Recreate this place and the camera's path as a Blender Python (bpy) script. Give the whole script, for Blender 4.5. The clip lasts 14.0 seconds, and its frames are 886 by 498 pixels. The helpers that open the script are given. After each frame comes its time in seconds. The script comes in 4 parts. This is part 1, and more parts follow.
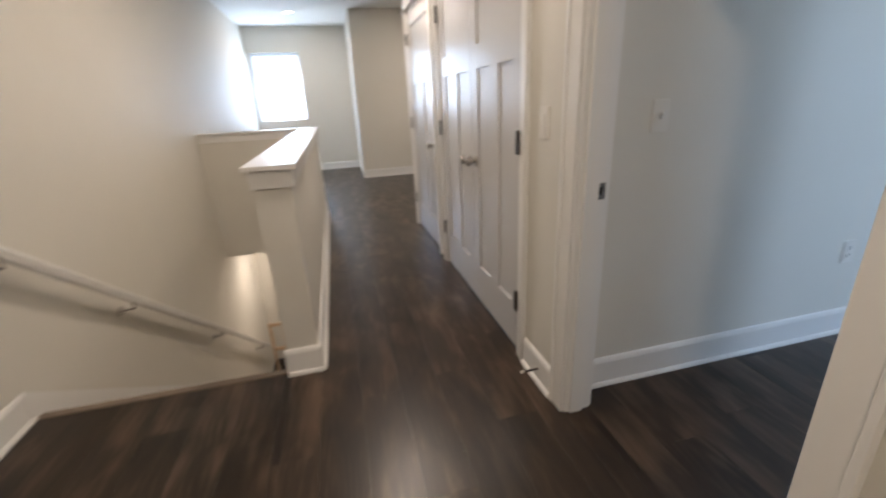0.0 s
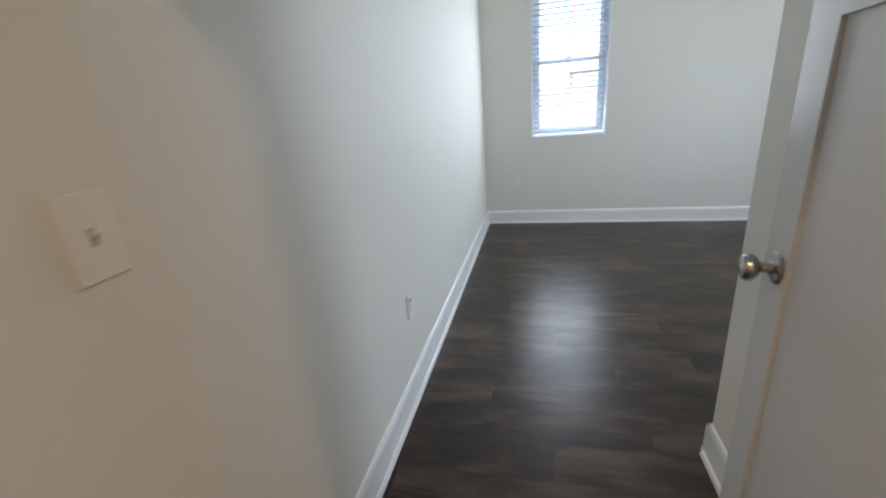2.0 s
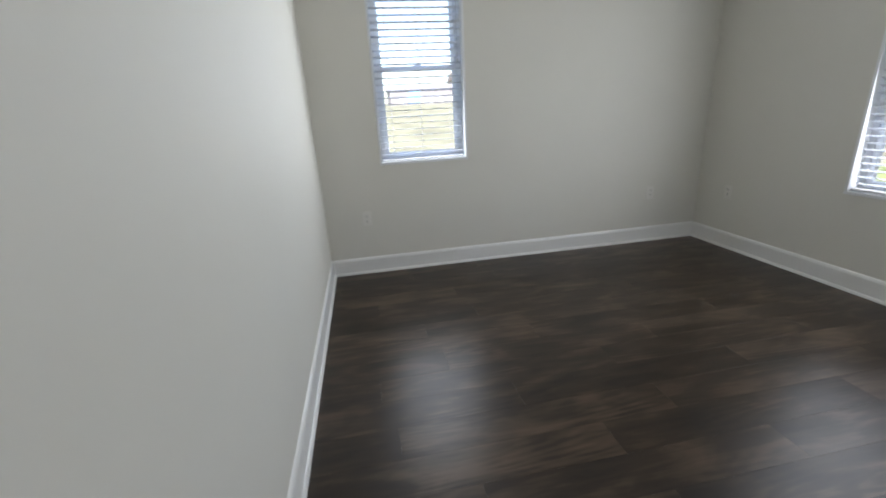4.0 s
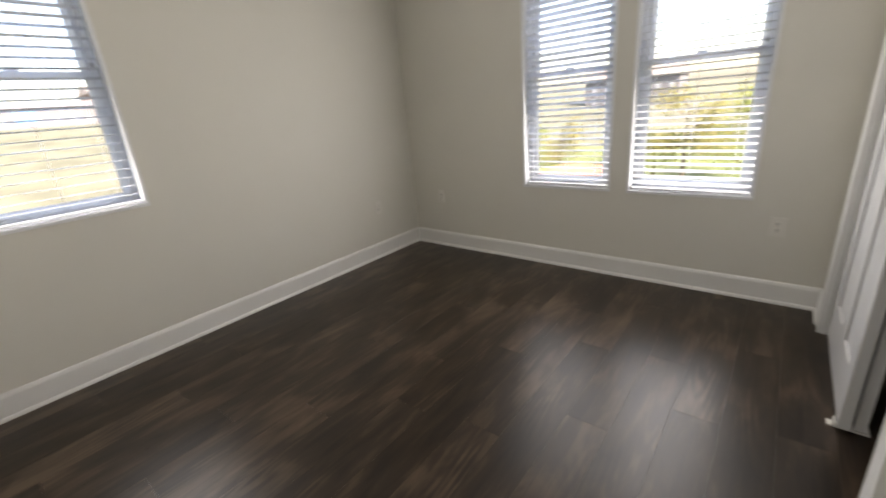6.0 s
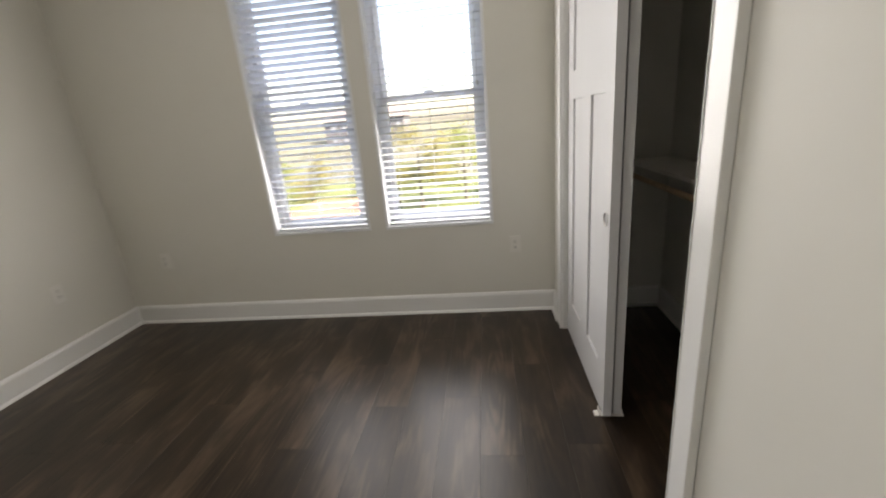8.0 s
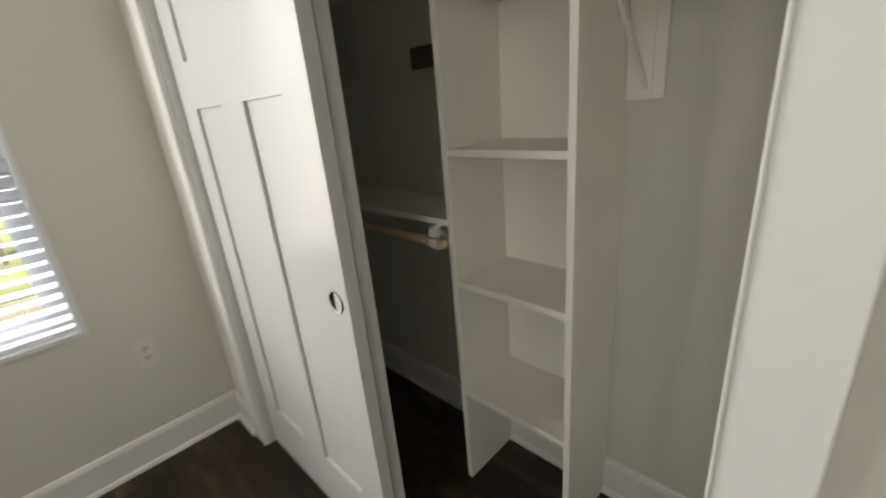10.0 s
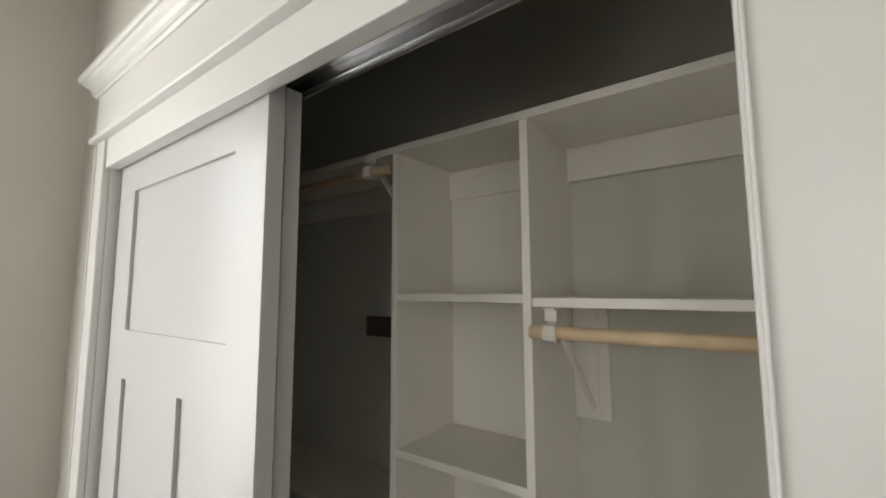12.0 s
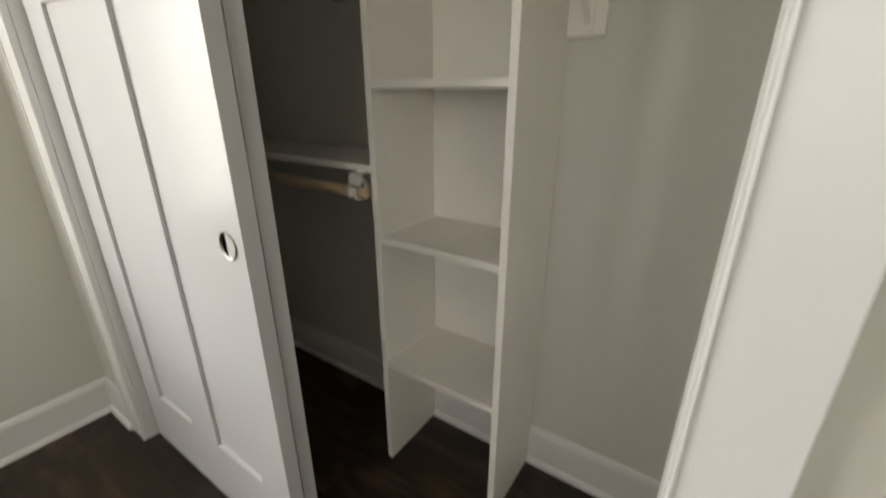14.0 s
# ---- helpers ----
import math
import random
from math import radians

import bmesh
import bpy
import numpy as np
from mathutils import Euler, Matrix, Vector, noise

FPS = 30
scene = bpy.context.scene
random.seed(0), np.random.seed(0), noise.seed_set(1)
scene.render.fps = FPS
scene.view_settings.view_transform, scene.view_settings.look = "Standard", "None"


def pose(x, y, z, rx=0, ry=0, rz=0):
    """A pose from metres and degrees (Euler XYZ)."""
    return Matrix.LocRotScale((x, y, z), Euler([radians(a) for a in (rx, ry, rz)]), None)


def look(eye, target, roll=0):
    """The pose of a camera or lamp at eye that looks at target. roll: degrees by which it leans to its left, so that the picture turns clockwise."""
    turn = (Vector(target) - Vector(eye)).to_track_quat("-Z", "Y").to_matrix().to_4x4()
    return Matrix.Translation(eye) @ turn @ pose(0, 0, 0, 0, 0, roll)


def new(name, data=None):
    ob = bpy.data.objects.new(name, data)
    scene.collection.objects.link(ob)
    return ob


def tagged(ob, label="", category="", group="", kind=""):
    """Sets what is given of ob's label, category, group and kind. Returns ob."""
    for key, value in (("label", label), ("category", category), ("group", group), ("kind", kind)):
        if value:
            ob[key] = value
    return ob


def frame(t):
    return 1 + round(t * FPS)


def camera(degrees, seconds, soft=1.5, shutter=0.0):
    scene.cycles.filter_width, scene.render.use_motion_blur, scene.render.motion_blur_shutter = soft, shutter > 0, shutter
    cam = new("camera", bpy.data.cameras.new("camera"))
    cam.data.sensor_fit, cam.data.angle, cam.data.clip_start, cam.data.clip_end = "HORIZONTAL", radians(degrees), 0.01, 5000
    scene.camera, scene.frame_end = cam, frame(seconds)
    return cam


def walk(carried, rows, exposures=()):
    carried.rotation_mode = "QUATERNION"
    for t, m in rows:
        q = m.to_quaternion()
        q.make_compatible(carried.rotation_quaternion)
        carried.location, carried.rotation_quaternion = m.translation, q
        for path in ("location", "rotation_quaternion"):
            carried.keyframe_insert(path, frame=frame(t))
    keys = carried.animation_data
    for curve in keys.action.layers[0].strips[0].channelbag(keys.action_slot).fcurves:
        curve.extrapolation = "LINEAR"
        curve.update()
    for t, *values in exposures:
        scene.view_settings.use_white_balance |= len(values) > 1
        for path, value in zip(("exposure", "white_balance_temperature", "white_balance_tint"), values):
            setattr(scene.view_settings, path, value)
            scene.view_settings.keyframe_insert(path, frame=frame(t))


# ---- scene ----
cam = camera(94.1, 14.0, soft=1.9, shutter=0.5)
PATH = [
    (0, (-0.856, -1.341, 1.244), (-0.421, 0.491, 0.57), -2.9),
    (0.5, (-0.753, -1.023, 1.244), (0.183, 0.617, 0.587), -3.9),
    (1, (-0.595, -0.797, 1.26), (0.854, 0.399, 0.575), -5.3),
    (1.5, (-0.371, -0.638, 1.271), (1.36, 0.098, 0.594), -5.3),
    (2, (-0.082, -0.548, 1.279), (1.755, -0.097, 0.631), -4.5),
    (2.2, (0.032, -0.503, 1.289), (1.894, -0.153, 0.65), -4.2),
    (4.3, (1.144, -0.345, 1.288), (2.987, -0.79, 0.652), -3.7),
    (4.5, (1.216, -0.387, 1.301), (3.033, -0.92, 0.66), -4.2),
    (5, (1.367, -0.428, 1.298), (3.059, -1.268, 0.644), -4.8),
    (5.5, (1.5, -0.429, 1.323), (2.991, -1.582, 0.655), -5.0),
    (6, (1.558, -0.445, 1.321), (2.781, -1.884, 0.663), -5.0),
    (6.5, (1.568, -0.477, 1.322), (2.542, -2.102, 0.681), -4.9),
    (7, (1.577, -0.499, 1.27), (2.338, -2.251, 0.676), -4.0),
    (7.5, (1.617, -0.557, 1.308), (2.13, -2.396, 0.71), -4.5),
    (8, (1.695, -0.786, 1.307), (1.924, -2.682, 0.715), -5.1),
    (8.2, (1.739, -0.881, 1.308), (1.816, -2.788, 0.71), -5.0),
    (10.3, (1.667, -1.648, 1.311), (0.2, -2.886, 0.735), -3.4),
    (10.5, (1.66, -1.671, 1.344), (0.122, -2.881, 0.932), -3.2),
    (11, (1.641, -1.662, 1.479), (0.045, -2.862, 1.365), -2.1),
    (11.5, (1.644, -1.651, 1.55), (0.041, -2.843, 1.659), -1.1),
    (12, (1.653, -1.636, 1.591), (0.051, -2.816, 1.791), -0.2),
    (12.5, (1.649, -1.638, 1.583), (0.037, -2.812, 1.733), 0.5),
    (13, (1.643, -1.658, 1.457), (0.003, -2.8, 1.373), 0.8),
    (13.5, (1.636, -1.659, 1.274), (0.008, -2.758, 0.895), 0.5),
    (14, (1.625, -1.644, 1.162), (0.079, -2.696, 0.452), -0.1),
]
EXPOSURES = [(0, 3.08, 5250, 10), (0.5, 3.06, 5200, 10), (1, 3.06, 5450, 11), (1.5, 3.13, 5900, 12), (2.2, 3.28, 6200, 12), (4.4, 2.82, 6800, 15), (6.5, 2.91, 7800, 19), (8.2, 2.87, 7750, 18), (10.5, 2.89, 7950, 15), (11.5, 2.83, 7850, 15), (12.5, 2.8, 7600, 15), (13.5, 2.97, 7950, 15), (14, 3.08, 8000, 15)]
walk(cam, [(t, look(e, g, r)) for t, e, g, r in PATH], EXPOSURES)

# ---------------------------------------------------------------- light
world = bpy.data.worlds.new("world")
scene.world = world
world.use_nodes = True
wn = world.node_tree.nodes
sky = wn.new("ShaderNodeTexSky")
sky.sky_type = "NISHITA"
sky.sun_disc = False
sky.sun_elevation, sky.sun_rotation = radians(48), radians(-70)
sky.air_density, sky.dust_density = 1.0, 2.2
wn["Background"].inputs[1].default_value = 0.085
world.node_tree.links.new(sky.outputs[0], wn["Background"].inputs[0])


def lamp(name, kind, m, power, colour=(1, 1, 1), **more):
    data = bpy.data.lights.new(name, kind)
    data.energy, data.color = power, colour
    ob = new(name, data)
    ob.matrix_world = m
    if kind == "SUN":
        data.angle = radians(0.6)
    if kind == "AREA":
        data.shape, data.size, data.size_y = "RECTANGLE", *more["size"]
    return ob


SUN_FROM = Vector((-math.cos(radians(48)) * math.cos(radians(20)), math.cos(radians(48)) * math.sin(radians(20)), math.sin(radians(48))))
lamp("sun", "SUN", look(SUN_FROM * 20, (0, 0, 0)), 3.2, (1.0, 0.95, 0.87))

# daylight in the window openings: across each opening into the room, and in the hall's end window
for eye, target, size, power in (
        ((4.428, -0.84, 1.61), (0, -0.84, 1.3), (0.68, 1.36), 2.2),
        ((2.85, -3.455, 1.48), (2.85, 0, 1.2), (0.64, 1.62), 2.1),
        ((2.03, -3.455, 1.48), (2.03, 0, 1.2), (0.67, 1.62), 3.5),
        ((-1.8, 7.93, 1.65), (-1.8, 0, 1.1), (0.8, 1.15), 3.5)):
    lamp("window_daylight", "AREA", look(eye, target), power, (0.85, 0.93, 1.0), size=size)


# ---------------------------------------------------------------- materials
def material(name, colour, rough=0.5, metal=0.0, vary=0.02, scale=8.0, bump=0.0, bump_scale=200.0, blotch=0.05, spec=0.5):
    m = bpy.data.materials.new(name)
    m.use_nodes = True
    n, l = m.node_tree.nodes, m.node_tree.links
    b = n["Principled BSDF"]
    b.inputs["Roughness"].default_value, b.inputs["Metallic"].default_value = rough, metal
    b.inputs["Specular IOR Level"].default_value = spec
    co = n.new("ShaderNodeTexCoord")
    big = n.new("ShaderNodeTexNoise")
    big.inputs["Scale"].default_value, big.inputs["Detail"].default_value = scale, 4
    l.new(co.outputs["Object"], big.inputs["Vector"])
    ramp = n.new("ShaderNodeMapRange")
    ramp.inputs["From Min"].default_value, ramp.inputs["From Max"].default_value = 0.3, 0.7
    ramp.inputs["To Min"].default_value, ramp.inputs["To Max"].default_value = 1 - blotch, 1 + blotch
    l.new(big.outputs["Fac"], ramp.inputs["Value"])
    fine = n.new("ShaderNodeTexNoise")
    fine.inputs["Scale"].default_value, fine.inputs["Detail"].default_value = bump_scale, 3
    l.new(co.outputs["Object"], fine.inputs["Vector"])
    mul = n.new("ShaderNodeVectorMath")
    mul.operation = "SCALE"
    mul.inputs[0].default_value = colour
    l.new(ramp.outputs[0], mul.inputs["Scale"])
    l.new(mul.outputs[0], b.inputs["Base Color"])
    rr = n.new("ShaderNodeMapRange")
    rr.inputs["To Min"].default_value, rr.inputs["To Max"].default_value = max(rough - vary, 0.02), min(rough + vary, 1)
    l.new(fine.outputs["Fac"], rr.inputs["Value"])
    l.new(rr.outputs[0], b.inputs["Roughness"])
    if bump:
        bu = n.new("ShaderNodeBump")
        bu.inputs["Strength"].default_value, bu.inputs["Distance"].default_value = bump, 0.002
        l.new(fine.outputs["Fac"], bu.inputs["Height"])
        l.new(bu.outputs[0], b.inputs["Normal"])
    return m


def plank_material():
    """Dark wood-look vinyl plank: a tone for each plank, soft clouds, fine streaks and nested cathedral grain."""
    m = bpy.data.materials.new("dark_plank")
    m.use_nodes = True
    n, l = m.node_tree.nodes, m.node_tree.links
    b = n["Principled BSDF"]
    co, info = n.new("ShaderNodeTexCoord"), n.new("ShaderNodeObjectInfo")

    def math_node(op, a, c, d=None):
        o = n.new("ShaderNodeMath")
        o.operation = op
        for i, v in enumerate((a, c, d)):
            if v is None:
                continue
            if isinstance(v, (int, float)):
                o.inputs[i].default_value = v
            else:
                l.new(v, o.inputs[i])
        return o.outputs[0]

    def spread(amount, scale):
        """The plank's own coordinates, moved by its random number and then scaled."""
        sh = n.new("ShaderNodeVectorMath")
        sh.operation = "MULTIPLY_ADD"
        l.new(info.outputs["Random"], sh.inputs[0])
        sh.inputs[1].default_value = amount
        l.new(co.outputs["Object"], sh.inputs[2])
        mp = n.new("ShaderNodeMapping")
        mp.inputs["Scale"].default_value = scale
        l.new(sh.outputs[0], mp.inputs["Vector"])
        return mp.outputs[0]

    def noise_node(vector, scale, detail, distortion=0.0):
        o = n.new("ShaderNodeTexNoise")
        o.inputs["Scale"].default_value, o.inputs["Detail"].default_value, o.inputs["Distortion"].default_value = scale, detail, distortion
        l.new(vector, o.inputs["Vector"])
        return o.outputs["Fac"]
    streak = noise_node(spread((7, 13, 5), (16, 1.5, 1)), 2.2, 4, 0.5)
    cloud = noise_node(spread((11, 3, 8), (4.5, 1.5, 1)), 1.9, 3, 0.4)
    wave = n.new("ShaderNodeTexWave")
    wave.wave_type, wave.rings_direction, wave.wave_profile = "RINGS", "Z", "SIN"
    wave.inputs["Scale"].default_value, wave.inputs["Distortion"].default_value = 15, 4.0
    wave.inputs["Detail"].default_value, wave.inputs["Detail Scale"].default_value = 2, 0.9
    l.new(spread((-0.18, -1.1, 3), (1, 0.11, 0)), wave.inputs["Vector"])
    where = n.new("ShaderNodeMapRange")
    where.inputs["From Min"].default_value, where.inputs["From Max"].default_value = 0.52, 0.66
    l.new(noise_node(spread((5, 9, 2), (4, 1.3, 1)), 1.7, 2), where.inputs["Value"])
    rings = math_node("MULTIPLY", math_node("SUBTRACT", wave.outputs["Fac"], 0.5), where.outputs[0])
    tone = math_node("MULTIPLY_ADD", math_node("SUBTRACT", info.outputs["Random"], 0.5), 0.13, 0.0)
    mix = math_node("MULTIPLY_ADD", streak, 0.3, math_node("MULTIPLY", cloud, 0.7))
    mix = math_node("ADD", math_node("MULTIPLY_ADD", rings, 0.12, mix), tone)
    ramp = n.new("ShaderNodeValToRGB")
    e = ramp.color_ramp.elements
    e[0].position, e[0].color = 0.335, (0.0125, 0.0080, 0.0050, 1)
    e[1].position, e[1].color = 0.70, (0.092, 0.062, 0.041, 1)
    mid = ramp.color_ramp.elements.new(0.5)
    mid.color = (0.0290, 0.0186, 0.0116, 1)
    l.new(mix, ramp.inputs["Fac"])
    l.new(ramp.outputs[0], b.inputs["Base Color"])
    rr = n.new("ShaderNodeMapRange")
    rr.inputs["To Min"].default_value, rr.inputs["To Max"].default_value = 0.37, 0.25
    l.new(cloud, rr.inputs["Value"])
    l.new(rr.outputs[0], b.inputs["Roughness"])
    b.inputs["Specular IOR Level"].default_value = 0.35
    bu = n.new("ShaderNodeBump")
    bu.inputs["Strength"].default_value, bu.inputs["Distance"].default_value = 0.2, 0.0006
    l.new(mix, bu.inputs["Height"])
    l.new(bu.outputs[0], b.inputs["Normal"])
    return m


def glow_material(name, colour, strength):
    m = bpy.data.materials.new(name)
    m.use_nodes = True
    b = m.node_tree.nodes["Principled BSDF"]
    b.inputs["Base Color"].default_value = (*colour, 1)
    b.inputs["Emission Color"].default_value = (*colour, 1)
    b.inputs["Emission Strength"].default_value = strength
    return m


def glass_material():
    m = bpy.data.materials.new("clear_glass")
    m.use_nodes = True
    b = m.node_tree.nodes["Principled BSDF"]
    b.inputs["Roughness"].default_value, b.inputs["Transmission Weight"].default_value, b.inputs["IOR"].default_value = 0.0, 1.0, 1.0
    b.inputs["Base Color"].default_value = (1, 1, 1, 1)
    return m


def translucent(m, share, tint=(0.8, 0.82, 0.85, 1)):
    """Let a thin plastic pass some of the light that falls on its other side."""
    n, l = m.node_tree.nodes, m.node_tree.links
    t, mix = n.new("ShaderNodeBsdfTranslucent"), n.new("ShaderNodeMixShader")
    t.inputs["Color"].default_value = tint
    mix.inputs[0].default_value = share
    l.new(n["Principled BSDF"].outputs[0], mix.inputs[1])
    l.new(t.outputs[0], mix.inputs[2])
    l.new(mix.outputs[0], n["Material Output"].inputs["Surface"])
    return m


WALL = material("greige_wall_paint", (0.652, 0.634, 0.575), 0.62, bump=0.12, bump_scale=350, blotch=0.015, scale=1.5, spec=0.4)
CEIL = material("white_ceiling_paint", (0.78, 0.78, 0.76), 0.8, bump=0.15, bump_scale=300, blotch=0.015, scale=1.5)
TRIM = material("white_trim_paint", (0.74, 0.735, 0.715), 0.33, blotch=0.012, scale=1.5, vary=0.01)
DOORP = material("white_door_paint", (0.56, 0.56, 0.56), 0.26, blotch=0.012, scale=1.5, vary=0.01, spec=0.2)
SHELF = material("white_painted_shelf_board", (0.86, 0.83, 0.77), 0.45, bump=0.08, bump_scale=120, blotch=0.03, scale=4)
WHITE = material("bright_white_gloss_paint", (0.74, 0.75, 0.76), 0.3, blotch=0.01, scale=2, vary=0.01)
# frames pass most outside light, which stands in for the glare over them
VINYL = translucent(material("white_vinyl", (0.87, 0.88, 0.89), 0.35, blotch=0.02, scale=5), 0.8, (0.93, 0.94, 0.97, 1))
SLAT = translucent(material("white_blind_slat", (0.78, 0.78, 0.79), 0.4, blotch=0.03, scale=6), 0.34)
PLATE = material("white_plastic_plate", (0.69, 0.67, 0.62), 0.3, blotch=0.02)
SLOT = material("dark_slot", (0.03, 0.03, 0.03), 0.6)
SLOTG = material("shadowed_plastic", (0.38, 0.36, 0.33), 0.5)
NICKEL = material("satin_nickel", (0.38, 0.36, 0.335), 0.28, 1.0, blotch=0.06, scale=30)
BRONZE = material("dark_hinge_metal", (0.045, 0.038, 0.033), 0.5, 0.2, blotch=0.1, scale=30)
TRACK = material("aluminium_track", (0.6, 0.6, 0.61), 0.32, 1.0, blotch=0.03)
PINE = material("bare_pine_rod", (0.60, 0.45, 0.29), 0.5, blotch=0.16, scale=14, bump=0.08)
PLANK = plank_material()
UNDER = material("dark_underlay", (0.012, 0.01, 0.009), 0.9)
GLASS = glass_material()
LAMPGLOW = glow_material("lamp_glow", (1.0, 0.72, 0.45), 5)
GRASS = material("dry_lawn", (0.096, 0.101, 0.068), 0.9, blotch=0.35, scale=0.25)
GREEN = material("green_lawn", (0.09, 0.115, 0.038), 0.9, blotch=0.35, scale=0.4)
PINKISH = material("pale_brick_siding", (0.27, 0.20, 0.185), 0.8, blotch=0.08, scale=0.5)
SIDING = material("pale_grey_siding", (0.13, 0.132, 0.145), 0.7, blotch=0.05, scale=0.5)
ROOFM = material("grey_shingle_roof", (0.16, 0.15, 0.15), 0.85, blotch=0.15, scale=2)
PANE = material("far_window_pane", (0.30, 0.33, 0.37), 0.2)
BLUE = material("blue_paint", (0.12, 0.30, 0.55), 0.5)
SOIL = material("red_clay_soil", (0.27, 0.13, 0.09), 0.95, blotch=0.3, scale=0.8)
LEAF = translucent(material("yellow_green_leaf", (0.10, 0.13, 0.04), 0.7, blotch=0.4, scale=1.2), 0.35, (0.45, 0.5, 0.16, 1))
LEAFY = translucent(material("autumn_leaf", (0.14, 0.13, 0.04), 0.7, blotch=0.4, scale=1.2), 0.35, (0.5, 0.5, 0.24, 1))
BARK = material("grey_bark", (0.10, 0.08, 0.06), 0.9, blotch=0.25, scale=6)
CARPET = material("beige_stair_carpet", (0.34, 0.29, 0.23), 0.95, bump=0.4, bump_scale=500, blotch=0.08, scale=5)


# ---------------------------------------------------------------- mesh helpers
def box(bm, x0, x1, y0, y1, z0, z1, bevel=0.0):
    x0, x1, y0, y1, z0, z1 = min(x0, x1), max(x0, x1), min(y0, y1), max(y0, y1), min(z0, z1), max(z0, z1)
    made = bmesh.ops.create_cube(bm, size=1, matrix=Matrix.LocRotScale(((x0 + x1) / 2, (y0 + y1) / 2, (z0 + z1) / 2), None, (x1 - x0, y1 - y0, z1 - z0)))
    if bevel:
        edges = {e for v in made["verts"] for e in v.link_edges}
        bmesh.ops.bevel(bm, geom=list(edges), offset=bevel, segments=2, affect="EDGES", profile=0.6)
    return bm


def cyl(bm, a, b, r0, r1=None, n=16):
    a, b = Vector(a), Vector(b)
    turn = (b - a).to_track_quat("Z", "Y").to_matrix().to_4x4()
    bmesh.ops.create_cone(bm, cap_ends=True, segments=n, radius1=r0, radius2=r0 if r1 is None else r1, depth=(b - a).length, matrix=Matrix.Translation((a + b) / 2) @ turn)
    return bm


def lathe(bm, profile, m, n=24):
    """Turn a profile of (radius, height) round the local z of m."""
    rings = [[bm.verts.new(m @ Vector((r * math.cos(6.28318 * i / n), r * math.sin(6.28318 * i / n), h))) for i in range(n)] for r, h in profile]
    for a, b in zip(rings, rings[1:]):
        for i in range(n):
            bm.faces.new((a[i], a[(i + 1) % n], b[(i + 1) % n], b[i]))
    bm.faces.new(rings[0][::-1])
    bm.faces.new(rings[-1])
    return bm


def extrude_profile(bm, points, place):
    """A closed 2D profile run between two stations; place(u, v, s) gives the point for s = 0 and 1."""
    a = [bm.verts.new(place(u, v, 0)) for u, v in points]
    b = [bm.verts.new(place(u, v, 1)) for u, v in points]
    k = len(points)
    for i in range(k):
        bm.faces.new((a[i], a[(i + 1) % k], b[(i + 1) % k], b[i]))
    bm.faces.new(a[::-1])
    bm.faces.new(b)
    bmesh.ops.recalc_face_normals(bm, faces=bm.faces)
    return bm


def mesh_of(name, bm, mat, smooth=False):
    me = bpy.data.meshes.new(name)
    bmesh.ops.recalc_face_normals(bm, faces=bm.faces)
    bm.to_mesh(me)
    bm.free()
    me.materials.append(mat)
    if smooth:
        for p in me.polygons:
            p.use_smooth = True
        me.set_sharp_from_angle(angle=radians(40))
    return me


def part(name, bm, mat, parent=None, label="", smooth=False):
    ob = new(name, mesh_of(name, bm, mat, smooth))
    ob.parent = parent
    return tagged(ob, label)


def thing(name, label, category, group="", kind=""):
    return tagged(new(name), label, category, group, kind)


def structure(name, bm, mat, label):
    return tagged(part(name, bm, mat), label, "", "", "structure")


def B():
    return bmesh.new()


# ---------------------------------------------------------------- plan
H = 2.72                       # ceilings
HALL_X, ROOM_X = -0.08, 0.033   # wall between hall and bedroom
N_Y, S_Y, E_X = 0.014, -3.461, 4.434
CL_X = 1.27                    # closet wall, room face
CL_IN = 1.155                  # closet wall, inner face
CL_BACK = 0.58
VEST_Y = -1.155
LEFT_X = -2.32
DOOR_Y0, DOOR_Y1 = -0.93, -0.092
OPEN_Y0, OPEN_Y1 = -3.175, -1.618   # closet opening
HEAD = 1.965
TRIM_T = 0.016


def wall_with_holes(name, axis, c0, c1, a0, a1, z0, z1, holes, label, mat=None):
    """A wall lying between c0 and c1 on its axis, running a0..a1, with holes (a, b, low, high)."""
    runs = sorted({a0, a1, *(v for h in holes for v in h[:2])})
    ups = sorted({z0, z1, *(v for h in holes for v in h[2:])})
    bm = B()
    corners = {}

    def corner(i, k, side):
        if (i, k, side) not in corners:
            c = (c0, c1)[side]
            corners[i, k, side] = bm.verts.new((c, runs[i], ups[k]) if axis == "x" else (runs[i], c, ups[k]))
        return corners[i, k, side]

    def solid(i, k):
        if not (0 <= i < len(runs) - 1 and 0 <= k < len(ups) - 1):
            return False
        p, q = (runs[i] + runs[i + 1]) / 2, (ups[k] + ups[k + 1]) / 2
        return not any(h0 < p < h1 and lo < q < hi for h0, h1, lo, hi in holes)
    for i in range(len(runs) - 1):
        for k in range(len(ups) - 1):
            if not solid(i, k):
                continue
            for side in (0, 1):
                bm.faces.new([corner(i, k, side), corner(i + 1, k, side), corner(i + 1, k + 1, side), corner(i, k + 1, side)])
            for (di, dk), (p, q) in (((-1, 0), ((0, 0), (0, 1))), ((1, 0), ((1, 0), (1, 1))), ((0, -1), ((0, 0), (1, 0))), ((0, 1), ((0, 1), (1, 1)))):
                if not solid(i + di, k + dk):
                    bm.faces.new([corner(i + p[0], k + p[1], 0), corner(i + q[0], k + q[1], 0), corner(i + q[0], k + q[1], 1), corner(i + p[0], k + p[1], 1)])
    return structure(name, bm, mat or WALL, label)


